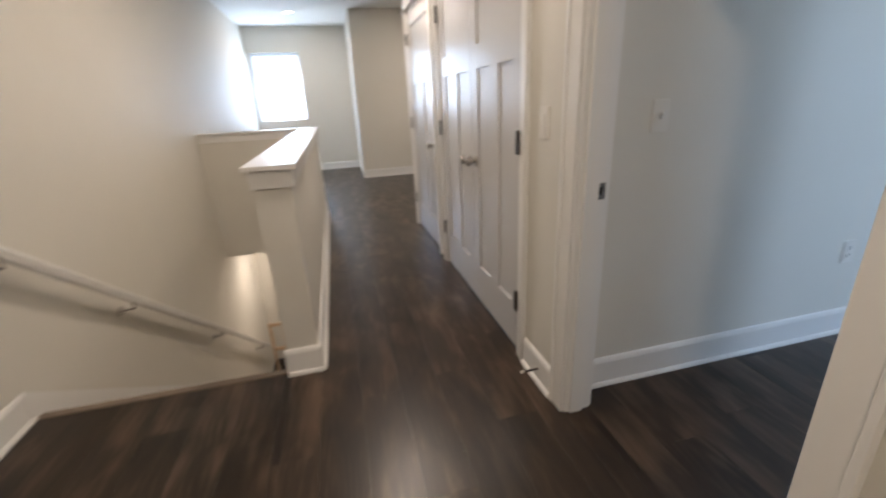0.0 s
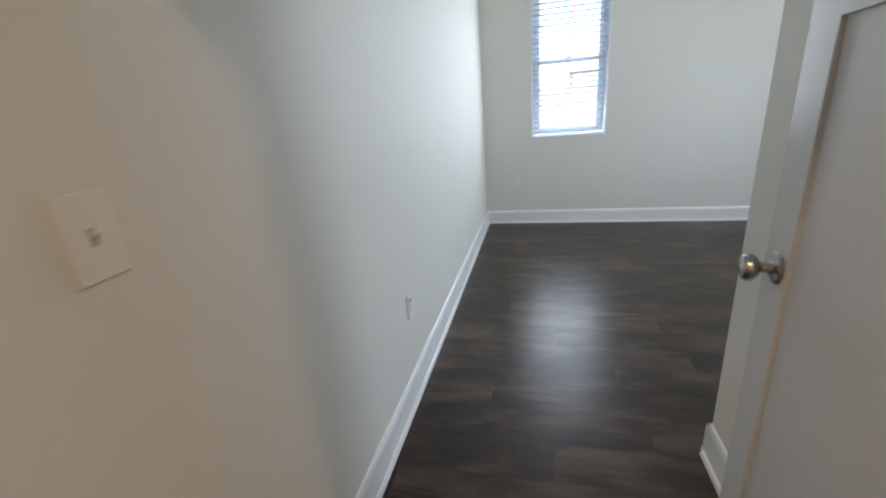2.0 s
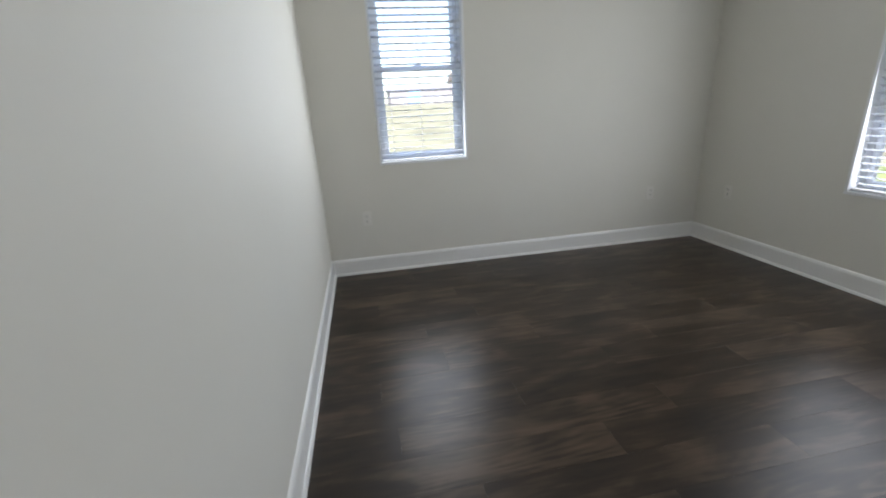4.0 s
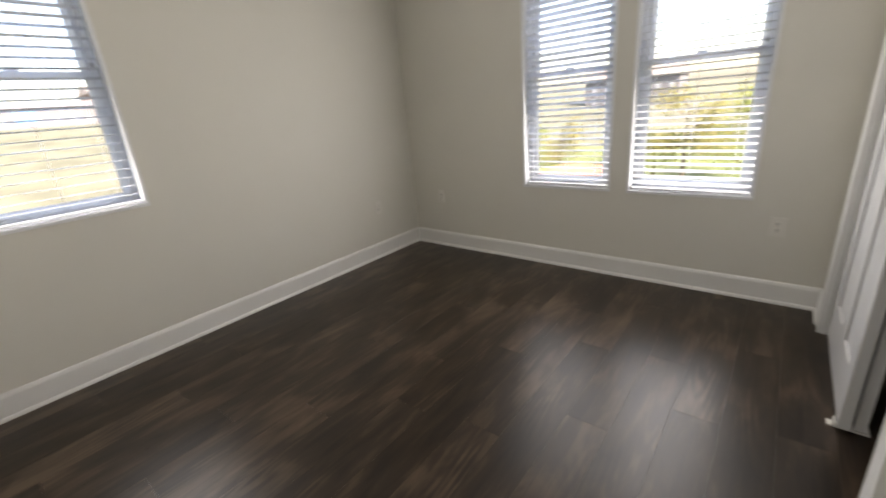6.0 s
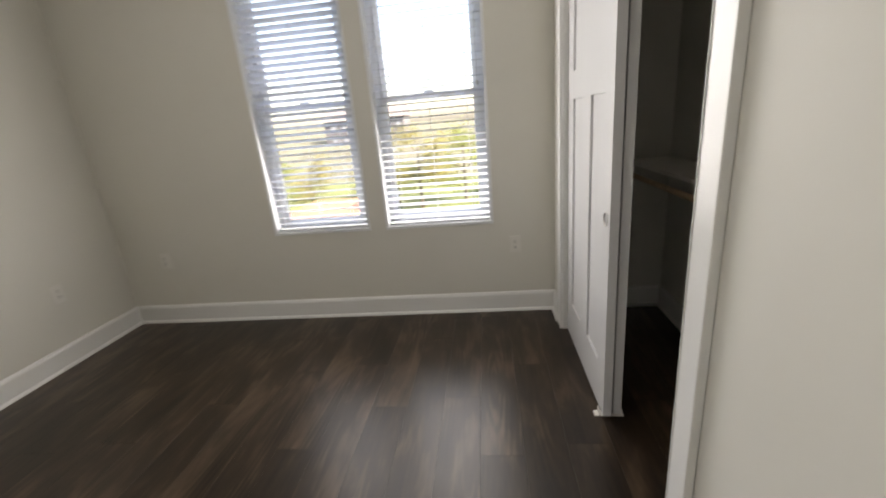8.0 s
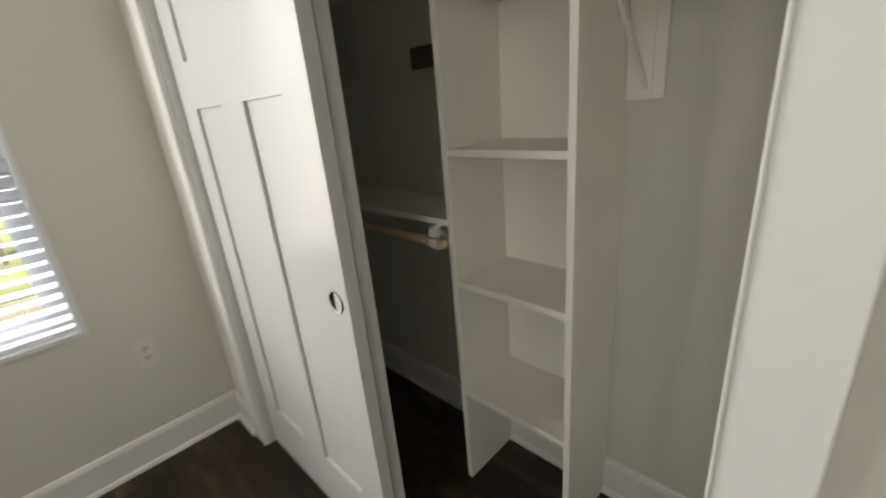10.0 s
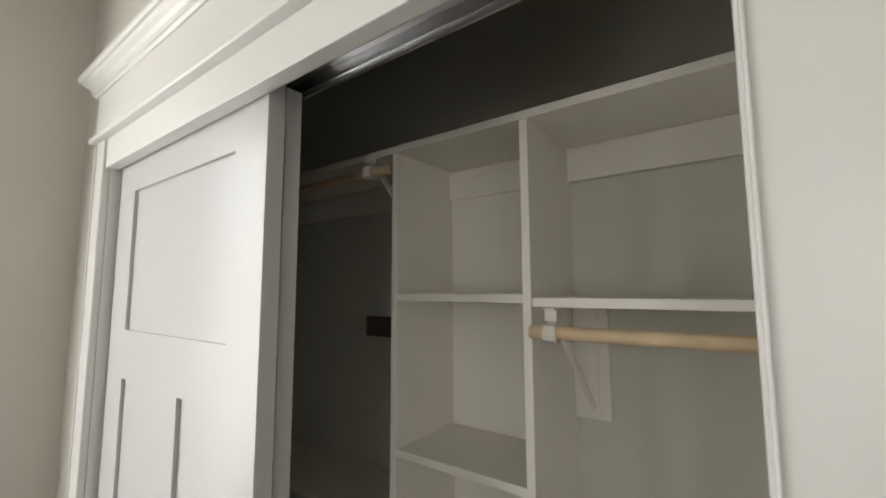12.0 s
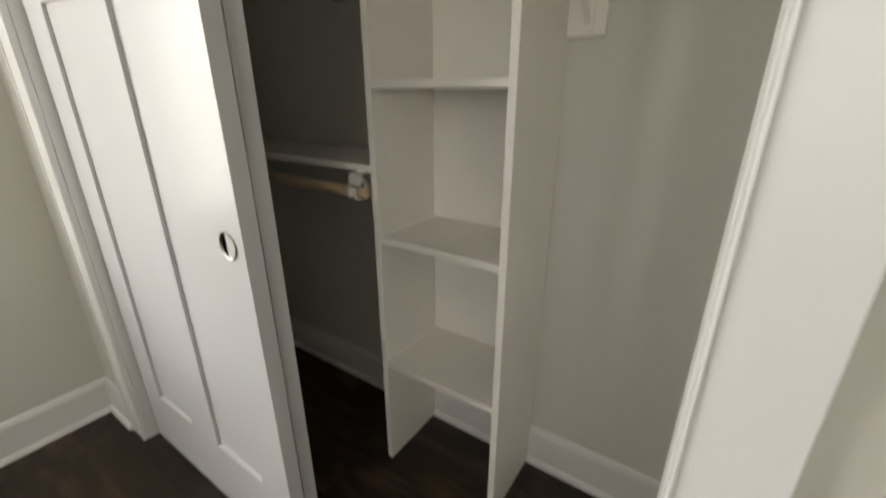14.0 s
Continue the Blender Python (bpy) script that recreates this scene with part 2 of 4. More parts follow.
WIN_TOP = 2.32
WIN_E = [(-1.195, -0.48, 0.91)]                # y0, y1, sill
WIN_S = [(2.508, 3.187, 0.64), (1.672, 2.385, 0.638)]   # x0, x1, sill
wall_with_holes("wall_north", "y", N_Y, N_Y + 0.12, ROOM_X, E_X + 0.16, 0, H, [], "greige painted drywall along the bedroom entry")
wall_with_holes("wall_east", "x", E_X, E_X + 0.16, S_Y - 0.16, N_Y, 0, H, [(y0, y1, s, WIN_TOP) for y0, y1, s in WIN_E], "greige painted drywall with one window")
wall_with_holes("wall_south", "y", S_Y - 0.16, S_Y, 0.3, E_X, 0, H, [(x0, x1, s, WIN_TOP) for x0, x1, s in WIN_S], "greige painted drywall with a pair of windows")
wall_with_holes("wall_closet", "x", CL_IN, CL_X, S_Y, VEST_Y, 0, H, [(OPEN_Y0, OPEN_Y1, 0, 2.06)], "greige painted drywall round the closet opening")
wall_with_holes("wall_vestibule", "y", VEST_Y - 0.115, VEST_Y, ROOM_X, CL_IN, 0, H, [], "greige painted drywall beside the open bedroom door")
wall_with_holes("wall_closet_back", "x", CL_BACK - 0.1, CL_BACK, S_Y, VEST_Y - 0.115, 0, H, [], "greige painted drywall at the back of the closet")
HC = [(0.34, 1.75), (1.98, 2.93)]                # hall closet door openings
wall_with_holes("wall_hall_east", "x", HALL_X, ROOM_X, -2.6, 3.06, 0, H, [(DOOR_Y0, DOOR_Y1, 0, 2.03)] + [(a, b, 0, 2.04) for a, b in HC], "greige painted hall wall with white doors")
wall_with_holes("wall_hall_west", "x", LEFT_X - 0.12, LEFT_X, -2.6, 8.0, -2.75, H, [], "greige painted drywall along the stairs")
wall_with_holes("wall_hall_south", "y", -2.72, -2.6, LEFT_X - 0.12, ROOM_X, 0, H, [], "greige painted drywall behind the landing")
FAR_Y = 7.85
wall_with_holes("wall_hall_north", "y", FAR_Y, FAR_Y + 0.16, LEFT_X, 1.6, 0, H, [(-2.25, -1.36, 1.03, 2.27)], "greige painted drywall with a bright window")
wall_with_holes("wall_bump", "y", 6.32, 6.44, -0.42, 1.6, 0, H, [], "greige painted drywall face at the hall corner")
wall_with_holes("wall_bump_side", "x", -0.42, -0.30, 6.44, FAR_Y, 0, H, [], "greige painted drywall return")
wall_with_holes("wall_hall_end", "x", 1.6, 1.72, 3.06, FAR_Y, 0, H, [], "plain painted drywall")
wall_with_holes("wall_hall_closet_side", "y", 2.94, 3.06, ROOM_X, 1.72, 0, H, [], "plain painted drywall")
STAIR_Y0, STAIR_Y1, STAIR_X1 = 0.56, 3.84, -1.215
structure("ceiling_bedroom", box(B(), -0.06, E_X + 0.16, S_Y - 0.16, N_Y + 0.12, H, H + 0.1), CEIL, "white painted drywall ceiling")
structure("ceiling_hall", box(B(), LEFT_X - 0.12, HALL_X + 0.006, -2.72, 8.0, H, H + 0.1), CEIL, "white painted drywall ceiling")
structure("ceiling_hall_side", box(B(), HALL_X + 0.006, 1.72, N_Y + 0.124, 8.0, H + 0.004, H + 0.1), CEIL, "white painted drywall ceiling")

# floor: slab with the stair hole, and the planks laid on it
bm = B()
for x0, x1, y0, y1 in ((LEFT_X, STAIR_X1, -2.6, STAIR_Y0), (LEFT_X, STAIR_X1, STAIR_Y1, FAR_Y), (STAIR_X1, 1.6, 3.06, FAR_Y), (STAIR_X1, ROOM_X, -2.6, 3.06), (ROOM_X, E_X, S_Y, N_Y)):
    box(bm, x0, x1, y0, y1, -0.4, -0.008)
floor = structure("floor", bm, UNDER, "dark brown wood-look plank floor")


# ---------------------------------------------------------------- trim
def baseboard(name, axis, face, sign, a0, a1):
    """Baseboard on a wall face; sign is the side of the face on which the room lies."""
    prof = [(0, 0), (0.014, 0), (0.014, 0.118), (0.011, 0.128), (0.007, 0.136), (0, 0.14)]
    shoe = [(0.014, 0), (0.027, 0), (0.026, 0.008), (0.021, 0.016), (0.014, 0.019)]
    bm = B()
    for p in (prof, shoe):
        if axis == "x":
            extrude_profile(bm, p, lambda u, v, s: (face + sign * u, a0 + (a1 - a0) * s, v))
        else:
            extrude_profile(bm, p, lambda u, v, s: (a0 + (a1 - a0) * s, face + sign * u, v))
    return structure(name, bm, TRIM, "white painted baseboard with shoe moulding")


baseboard("baseboard_north", "y", N_Y, -1, ROOM_X + 0.018, E_X - 0.002)
baseboard("baseboard_east", "x", E_X, -1, S_Y, N_Y - 0.015)
baseboard("baseboard_south", "y", S_Y, 1, CL_X + 0.002, E_X - 0.015)
baseboard("baseboard_closet_stub", "x", CL_X, 1, S_Y + 0.015, OPEN_Y0 - 0.088)
baseboard("baseboard_closet_pier", "x", CL_X, 1, OPEN_Y1 + 0.088, VEST_Y + 0.014)
baseboard("baseboard_vestibule", "y", VEST_Y, 1, ROOM_X + 0.02, CL_X)
baseboard("baseboard_closet_back", "x", CL_BACK, 1, S_Y + 0.015, VEST_Y - 0.115)
baseboard("baseboard_closet_south", "y", S_Y, 1, CL_BACK + 0.015, CL_IN)
baseboard("baseboard_closet_north", "y", VEST_Y - 0.115, -1, CL_BACK + 0.015, CL_IN)
baseboard("baseboard_hall_pier", "x", HALL_X, -1, DOOR_Y1 + 0.088, HC[0][0] - 0.07)
baseboard("baseboard_hall_south", "x", HALL_X, -1, -2.6, DOOR_Y0 - 0.088)
baseboard("baseboard_hall_west", "x", LEFT_X, 1, -2.6, STAIR_Y0 - 0.02)
baseboard("baseboard_hall_north", "y", FAR_Y, -1, LEFT_X, -0.42)
baseboard("baseboard_bump", "y", 6.32, -1, -0.42, 1.6)
baseboard("baseboard_hall_end", "x", 1.6, -1, 3.06, 6.3)


def casing(name, axis, face, sign, a0, a1, top, width=0.085):
    """Flat door casing with a raised back band, round an opening a0..a1."""
    o = thing(name, "white painted door casing with back band", "", kind="structure")
    t = 0.016

    def bx(bm, p0, p1, d0, d1, q0, q1):
        lo, hi = face + sign * d0, face + sign * d1
        return box(bm, *((lo, hi, p0, p1) if axis == "x" else (p0, p1, lo, hi)), q0, q1, 0.002)
    for inner, way in ((a0, -1), (a1, 1)):
        e0, e1 = inner, inner + way * width
        board = part("side_board", bx(B(), e0, e1, 0, t, 0, top), TRIM, o)
        part("back_band", bx(B(), e1 - way * 0.016, e1, t, t + 0.006, 0, top), TRIM, board)
    board = part("head_board", bx(B(), a0 - width - 0.012, a1 + width + 0.012, 0, t + 0.004, top + 0.014, top + 0.11), TRIM, o)
    part("bead", bx(B(), a0 - width - 0.02, a1 + width + 0.02, 0, t + 0.014, top, top + 0.014), TRIM, board)
    part("cap", bx(B(), a0 - width - 0.03, a1 + width + 0.03, 0, t + 0.03, top + 0.11, top + 0.14), TRIM, board)
    return o


def jamb(name, axis, c0, c1, a0, a1, top, stop=None):
    o = thing(name, "white painted door jamb", "", kind="structure")

    def bx(nm, p0, p1, d0, d1, q0, q1):
        part(nm, box(B(), *((d0, d1, p0, p1) if axis == "x" else (p0, p1, d0, d1)), q0, q1, 0.0015), TRIM, o)
    bx("side_post", a0 - 0.001, a0 + 0.014, c0, c1, 0, top)
    bx("side_post", a1 - 0.014, a1 + 0.001, c0, c1, 0, top)
    bx("head_post", a0 + 0.014, a1 - 0.014, c0, c1, top - 0.014, top + 0.001)
    if stop:
        bx("stop", a0 + 0.014, a0 + 0.025, stop[0], stop[1], 0, top - 0.014)
        bx("stop", a1 - 0.025, a1 - 0.014, stop[0], stop[1], 0, top - 0.014)
    return o


jamb("jamb_bedroom", "x", HALL_X - 0.002, ROOM_X + 0.002, DOOR_Y0, DOOR_Y1, 2.03, (-0.06, -0.006))
casing("trim_bedroom_hall_side", "x", HALL_X, -1, DOOR_Y0 + 0.005, DOOR_Y1 - 0.005, 2.03)
casing("trim_bedroom_room_side", "x", ROOM_X, 1, DOOR_Y0 + 0.005, DOOR_Y1 - 0.005, 2.03)
for i, (a, b) in enumerate(HC):
    jamb("jamb_hall_closet_%d" % (i + 1), "x", HALL_X - 0.002, ROOM_X, a, b, 2.04)
    casing("trim_hall_closet_%d" % (i + 1), "x", HALL_X, -1, a + 0.004, b - 0.004, 2.04, width=0.065 if i == 0 else 0.075)


# ---------------------------------------------------------------- doors
def door_leaf(width, height, thick, panels, m):
    """Flat-panel door: a frame of stiles and rails round recessed panels; local x along the width, y through, z up."""
    bm = B()
    xs = sorted({0, width, *(v for p in panels for v in p[:2])})
    zs = sorted({0, height, *(v for p in panels for v in p[2:])})
    for xa, xb in zip(xs, xs[1:]):
        for za, zb in zip(zs, zs[1:]):
            inside = any(p[0] - 1e-6 <= xa and xb <= p[1] + 1e-6 and p[2] - 1e-6 <= za and zb <= p[3] + 1e-6 for p in panels)
            d = 0.009 if inside else 0.0
            box(bm, xa, xb, d, thick - d, za, zb)
    bmesh.ops.remove_doubles(bm, verts=bm.verts, dist=1e-5)
    dead = [f for f in bm.faces if sum(all(v in g.verts for v in f.verts) for e in f.edges for g in e.link_faces if g is not f) > 0]
    bmesh.ops.delete(bm, geom=dead, context="FACES")
    bm.transform(m)
    return bm


def craftsman_panels(width, height, stile=0.105, mid=0.13, low=0.24, rail=1.355, top=1.485, head=0.13):
    w = (width - 2 * stile - mid) / 2
    return [(stile, width - stile, top, height - head), (stile, stile + w, low, rail), (width - stile - w, width - stile, low, rail)]


def knob(parent, m, label="satin nickel door knob"):
    """Round knob with its rose; local z points away from the door."""
    grip = part("door_handle", lathe(B(), [(0.011, 0.012), (0.010, 0.026), (0.012, 0.031), (0.022, 0.036), (0.0275, 0.044), (0.0275, 0.052), (0.022, 0.061), (0.01, 0.065)], m), NICKEL, parent, label, True)
    part("rose", lathe(B(), [(0.031, 0), (0.032, 0.003), (0.029, 0.008), (0.014, 0.011), (0.012, 0.014)], m), NICKEL, grip, "", True)


def hinge(parent, m, mat=BRONZE):
    bm = B()
    cyl(bm, m @ Vector((0, 0, -0.05)), m @ Vector((0, 0, 0.05)), 0.008, n=12)
    cyl(bm, m @ Vector((0, 0, 0.05)), m @ Vector((0, 0, 0.055)), 0.0055, 0.002, n=12)
    leaf = B()
    box(leaf, -0.022, 0.022, 0.002, 0.0045, -0.05, 0.05)
    leaf.transform(m)
    me = bpy.data.meshes.new("t")
    leaf.to_mesh(me)
    leaf.free()
    bm.from_mesh(me)
    bpy.data.meshes.remove(me)
    part("hinge", bm, mat, parent, "", True)


# the open bedroom door: hinged by the far jamb post, swung back towards the vestibule wall
SWING = -6.8
door = thing("door_1", "white painted three-panel wooden door standing open", "door", kind="structure")
W_D = 0.805
dm = Matrix.Translation((ROOM_X + 0.022, DOOR_Y0 + 0.012, 0.012)) @ Matrix.Rotation(radians(SWING), 4, "Z") @ Matrix.Translation((0, -0.035, 0))
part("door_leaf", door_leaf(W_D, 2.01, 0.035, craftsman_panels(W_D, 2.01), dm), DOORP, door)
knob(door, dm @ pose(W_D - 0.065, 0.035, 0.92, -90))
knob(door, dm @ pose(W_D - 0.065, 0.0, 0.92, 90))
part("latch_plate", box(B(), 0, 0.002, -0.0125, 0.0125, -0.028, 0.028), NICKEL, door).matrix_basis = dm @ Matrix.Translation((W_D, 0.0175, 0.905))
for z in (0.25, 1.0, 1.78):
    hinge(door, dm @ Matrix.Translation((-0.004, -0.006, z)))

strike = thing("strike_plate", "satin nickel strike plate on the white jamb", "strike plate")
bm = B()
for q in ((-0.024, 0.020, -0.029, -0.014), (-0.024, 0.020, 0.014, 0.029), (-0.024, -0.009, -0.014, 0.014), (0.007, 0.020, -0.014, 0.014)):
    box(bm, 0.004 + q[0], 0.004 + q[1], DOOR_Y1 - 0.0165, DOOR_Y1 - 0.0135, 0.925 + q[2], 0.925 + q[3])
part("plate", bm, NICKEL, strike)
part("keeper", box(B(), -0.003, 0.011, DOOR_Y1 - 0.0155, DOOR_Y1 - 0.0138, 0.911, 0.939), SLOT, strike, "dark latch hole")


# hall closet doors, closed
def hall_leaf(name, y0, y1, hinge_low, knob_y, label):
    d = thing(name, label, "door", "hall closet doors", "structure")
    w = y1 - y0 - 0.006
    m = Matrix.Translation((HALL_X + 0.002, y0 + 0.003, 0.015)) @ Matrix.Rotation(radians(90), 4, "Z") @ Matrix.Translation((0, -0.035, 0))
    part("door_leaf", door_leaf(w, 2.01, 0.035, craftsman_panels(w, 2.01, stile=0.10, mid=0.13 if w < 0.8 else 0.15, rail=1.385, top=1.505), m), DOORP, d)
    knob(d, pose(HALL_X + 0.002, knob_y, 0.905, 0, -90))
    hy = y0 - 0.001 if hinge_low else y1 + 0.001
    for z in (0.30, 1.06, 1.80):
        hinge(d, pose(HALL_X - 0.0165, hy, z, 0, 0, 90))
    return d


hall_leaf("door_2", HC[0][0] + 0.014, 1.045, True, 0.99, "white painted three-panel closet door, shut, with dark hinges")
hall_leaf("door_3", 1.045, HC[0][1] - 0.014, False, 1.10, "white painted three-panel closet door, shut, beside its twin")
hall_leaf("door_4", HC[1][0] + 0.014, HC[1][1] - 0.014, False, 2.065, "white painted three-panel closet door, shut, down the hall")


def outlet(name, m, label, toggle=False):
    """Wall plate; local z points out of the wall, y up."""
    o = thing(name, label, "light switch" if toggle else "outlet")
    bm = box(B(), -0.036, 0.036, -0.058, 0.058, 0.0, 0.005, 0.002)
    bm.transform(m)
    part("plate", bm, PLATE, o)
    if toggle:
        for s in (-0.03, 0.03) if toggle == "lever" else (-0.048, 0.048):
            part("screw", lathe(B(), [(0.003, 0.0049), (0.003, 0.0058), (0.0015, 0.0062)], m @ Matrix.Translation((0, s, 0)), 12), PLATE, o)
    if toggle == "lever":
        bm = box(B(), -0.005, 0.005, -0.012, 0.012, 0.005, 0.0065)
        bm.transform(m)
        part("slot", bm, SLOTG, o)
        bm = box(B(), -0.004, 0.004, -0.004, 0.006, 0.005, 0.019, 0.0015)
        bm.transform(m @ Matrix.Rotation(radians(-25), 4, "X"))
        part("lever", bm, PLATE, o)
    elif toggle:
        bm = box(B(), -0.0165, 0.0165, -0.033, 0.033, 0.005, 0.0085, 0.001)
        bm.transform(m)
        part("rocker", bm, PLATE, o)
    else:
        for s in (-0.0195, 0.0195):
            bm = lathe(B(), [(0.0165, 0.005), (0.0165, 0.0065), (0.0155, 0.007)], m @ Matrix.Translation((0, s, 0)), 20)
            socket = part("socket", bm, PLATE, o)
            for q in ((-0.008, -0.0046, s - 0.002, s + 0.008), (0.0046, 0.008, s - 0.002, s + 0.008), (-0.0022, 0.0022, s - 0.0105, s - 0.006)):
                bm = box(B(), *q, 0.006, 0.0075)
                bm.transform(m)
                part("slot", bm, SLOT, socket)
        part("screw", lathe(B(), [(0.003, 0.0049), (0.003, 0.0058), (0.0015, 0.0062)], m, 12), PLATE, o)
    return o


outlet("light_switch", pose(0.314, N_Y, 1.155, 90, 0, 0), "off-white plastic toggle switch on the bedroom wall", "lever")
outlet("light_switch", pose(HALL_X, 0.15, 1.15, 90, 0, -90), "white plastic rocker switch on the hall wall", True)
outlet("outlet", pose(1.497, N_Y, 0.46, 90, 0, 0), "white duplex outlet on the bedroom wall")
outlet("outlet", pose(E_X, -0.32, 0.475, 90, 0, -90), "white duplex outlet under the single window")
outlet("outlet", pose(E_X, -2.95, 0.467, 90, 0, -90), "white duplex outlet near the room corner")
outlet("outlet", pose(1.53, S_Y, 0.48, 90, 0, 180), "white duplex outlet beside the closet")
outlet("outlet", pose(CL_X, -1.322, 0.482, 90, 0, 90), "white duplex outlet between the closet and the entry")
outlet("outlet", pose(4.083, S_Y, 0.49, 90, 0, 180), "white duplex outlet near the room corner")

stop = thing("door_stop", "slim metal spring door stop on the baseboard", "door stop")
bm = B()
for i in range(14):
    cyl(bm, (HALL_X - 0.014 - i * 0.005, 0.11, 0.07), (HALL_X - 0.017 - i * 0.005, 0.11, 0.07), 0.0055, n=10)
cyl(bm, (HALL_X - 0.012, 0.11, 0.07), (HALL_X - 0.085, 0.11, 0.07), 0.004, n=10)
part("spring", bm, BRONZE, stop)
part("tip", cyl(B(), (HALL_X - 0.083, 0.11, 0.07), (HALL_X - 0.097, 0.11, 0.07), 0.007, n=12), PLATE, stop, "white rubber tip")


# ---------------------------------------------------------------- windows and blinds
def slat_mesh(length):
    bm = B()
    n = 4
    for i in range(n + 1):
        u = -0.5 + i / n
        bm.verts.new((-length / 2, 0.05 * u, 0.003 * (1 - 4 * u * u)))
        bm.verts.new((length / 2, 0.05 * u, 0.003 * (1 - 4 * u * u)))
    bm.verts.ensure_lookup_table()
    faces = [bm.faces.new((bm.verts[2 * i], bm.verts[2 * i + 1], bm.verts[2 * i + 3], bm.verts[2 * i + 2])) for i in range(n)]
    bmesh.ops.solidify(bm, geom=faces, thickness=0.0028)
    return mesh_of("slat", bm, SLAT)


def window(name, m, width, low, top, tilt, spacing, label, blind_label):
    """Vinyl single-hung window in a drywall opening with a slatted blind. Local x along the wall, y out of the room, z up, origin on the room face of the wall at the opening's middle."""
    w = thing(name, label, "window", kind="structure")
    h = width / 2

    def piece(nm, mat, boxes, bevel=0.002, owner=w, lab=""):
        bm = B()
        for q in boxes:
            box(bm, *q, bevel)
        bm.transform(m)
        return part(nm, bm, mat, owner, lab)
    piece("window_frame", WHITE, [(-h - 0.006, -h + 0.012, -0.005, 0.16, low, top), (h - 0.012, h + 0.006, -0.005, 0.16, low, top), (-h + 0.012, h - 0.012, -0.005, 0.16, top - 0.012, top + 0.001)])
    piece("window_sill", WHITE, [(-h - 0.006, h + 0.006, -0.008, 0.16, low - 0.006, low + 0.012)])
    mid = (low + top) / 2 + (0.01 if low > 0.8 else -0.012)
    f = 0.036
    piece("outer_frame", VINYL, [(-h + 0.012, -h + 0.012 + f, 0.07, 0.15, low + 0.012, top - 0.012), (h - 0.012 - f, h - 0.012, 0.07, 0.15, low + 0.012, top - 0.012),
                                 (-h + 0.012 + f, h - 0.012 - f, 0.07, 0.15, low + 0.012, low + 0.045), (-h + 0.012 + f, h - 0.012 - f, 0.07, 0.15, top - 0.05, top - 0.012)])
    g = h - 0.012 - f
    for nm, z0, z1, y in (("lower_sash", low + 0.045, mid + 0.018, 0.08), ("upper_sash", mid - 0.018, top - 0.05, 0.11)):
        s = piece(nm, VINYL, [(-g, -g + 0.032, y, y + 0.028, z0, z1), (g - 0.032, g, y, y + 0.028, z0, z1), (-g + 0.032, g - 0.032, y, y + 0.028, z0, z0 + 0.038), (-g + 0.032, g - 0.032, y, y + 0.028, z1 - 0.034, z1)])
        p = piece("pane", GLASS, [(-g + 0.032, g - 0.032, y + 0.012, y + 0.016, z0 + 0.038, z1 - 0.034)], 0, s, "clear glass pane")
        p.visible_shadow = False
    piece("sash_lock", VINYL, [(-0.03, 0.03, 0.062, 0.085, mid + 0.018, mid + 0.030)], 0.003)
    # blind
    b = thing("window_blind", blind_label, "blind", "window blinds")
    bl = 0.036
    piece("headrail", SLAT, [(-h + 0.016, h - 0.016, 0.01, 0.062, top - 0.07, top - 0.014)], 0.002, b)
    piece("bottom_rail", SLAT, [(-h + 0.018, h - 0.018, 0.012, 0.06, low + 0.016, low + 0.032)], 0.003, b)
    for cx in (-h + 0.12, 0, h - 0.12):
        for cy in (0.0135, 0.0585):
            bm = B()
            cyl(bm, (cx, cy, low + 0.03), (cx, cy, top - 0.07), 0.0009, n=6)
            bm.transform(m)
            part("ladder_cord", bm, SLAT, b)
    bm = B()
    cyl(bm, (h - 0.05, 0.008, top - 0.08), (h - 0.05, 0.008, mid + 0.05), 0.0012, n=6)
    lathe(bm, [(0.003, 0), (0.006, 0.012), (0.005, 0.022), (0.002, 0.028)], Matrix.Translation((h - 0.05, 0.008, mid + 0.03)), 10)
    bm.transform(m)
    part("pull_cord", bm, NICKEL, b)
    me = slat_mesh(2 * h - 0.036)
    z = low + 0.032 + spacing * 0.8
    while z < top - 0.075:
        o = new("slat", me)
        o.parent = b
        o.matrix_basis = m @ Matrix.Translation((0, bl, z)) @ Matrix.Rotation(radians(tilt(z) + random.uniform(-1, 1)), 4, "X")
        z += spacing
    return w


def facing(x, y, turn):
    return Matrix.Translation((x, y, 0)) @ Matrix.Rotation(radians(turn), 4, "Z")


y0, y1, s = WIN_E[0]
window("window_1", facing(E_X, (y0 + y1) / 2, -90), y1 - y0, s, WIN_TOP, lambda z: -8, 0.048, "white single-hung window over a dry lawn", "white slatted blind, lowered with open slats")
x0, x1, s = WIN_S[0]
window("window_2", facing((x0 + x1) / 2, S_Y, 180), x1 - x0, s, WIN_TOP, lambda z: -21, 0.0425, "white single-hung window, one of a pair", "white slatted blind, lowered, slats slightly tilted")
x0, x1, s = WIN_S[1]
window("window_3", facing((x0 + x1) / 2, S_Y, 180), x1 - x0, s, WIN_TOP, lambda z: 10, 0.0425, "white single-hung window beside the closet", "white slatted blind, lowered with open slats")
hw = thing("window_4", "bright white single-hung window at the end of the hall", "window", kind="structure")
bm = B()
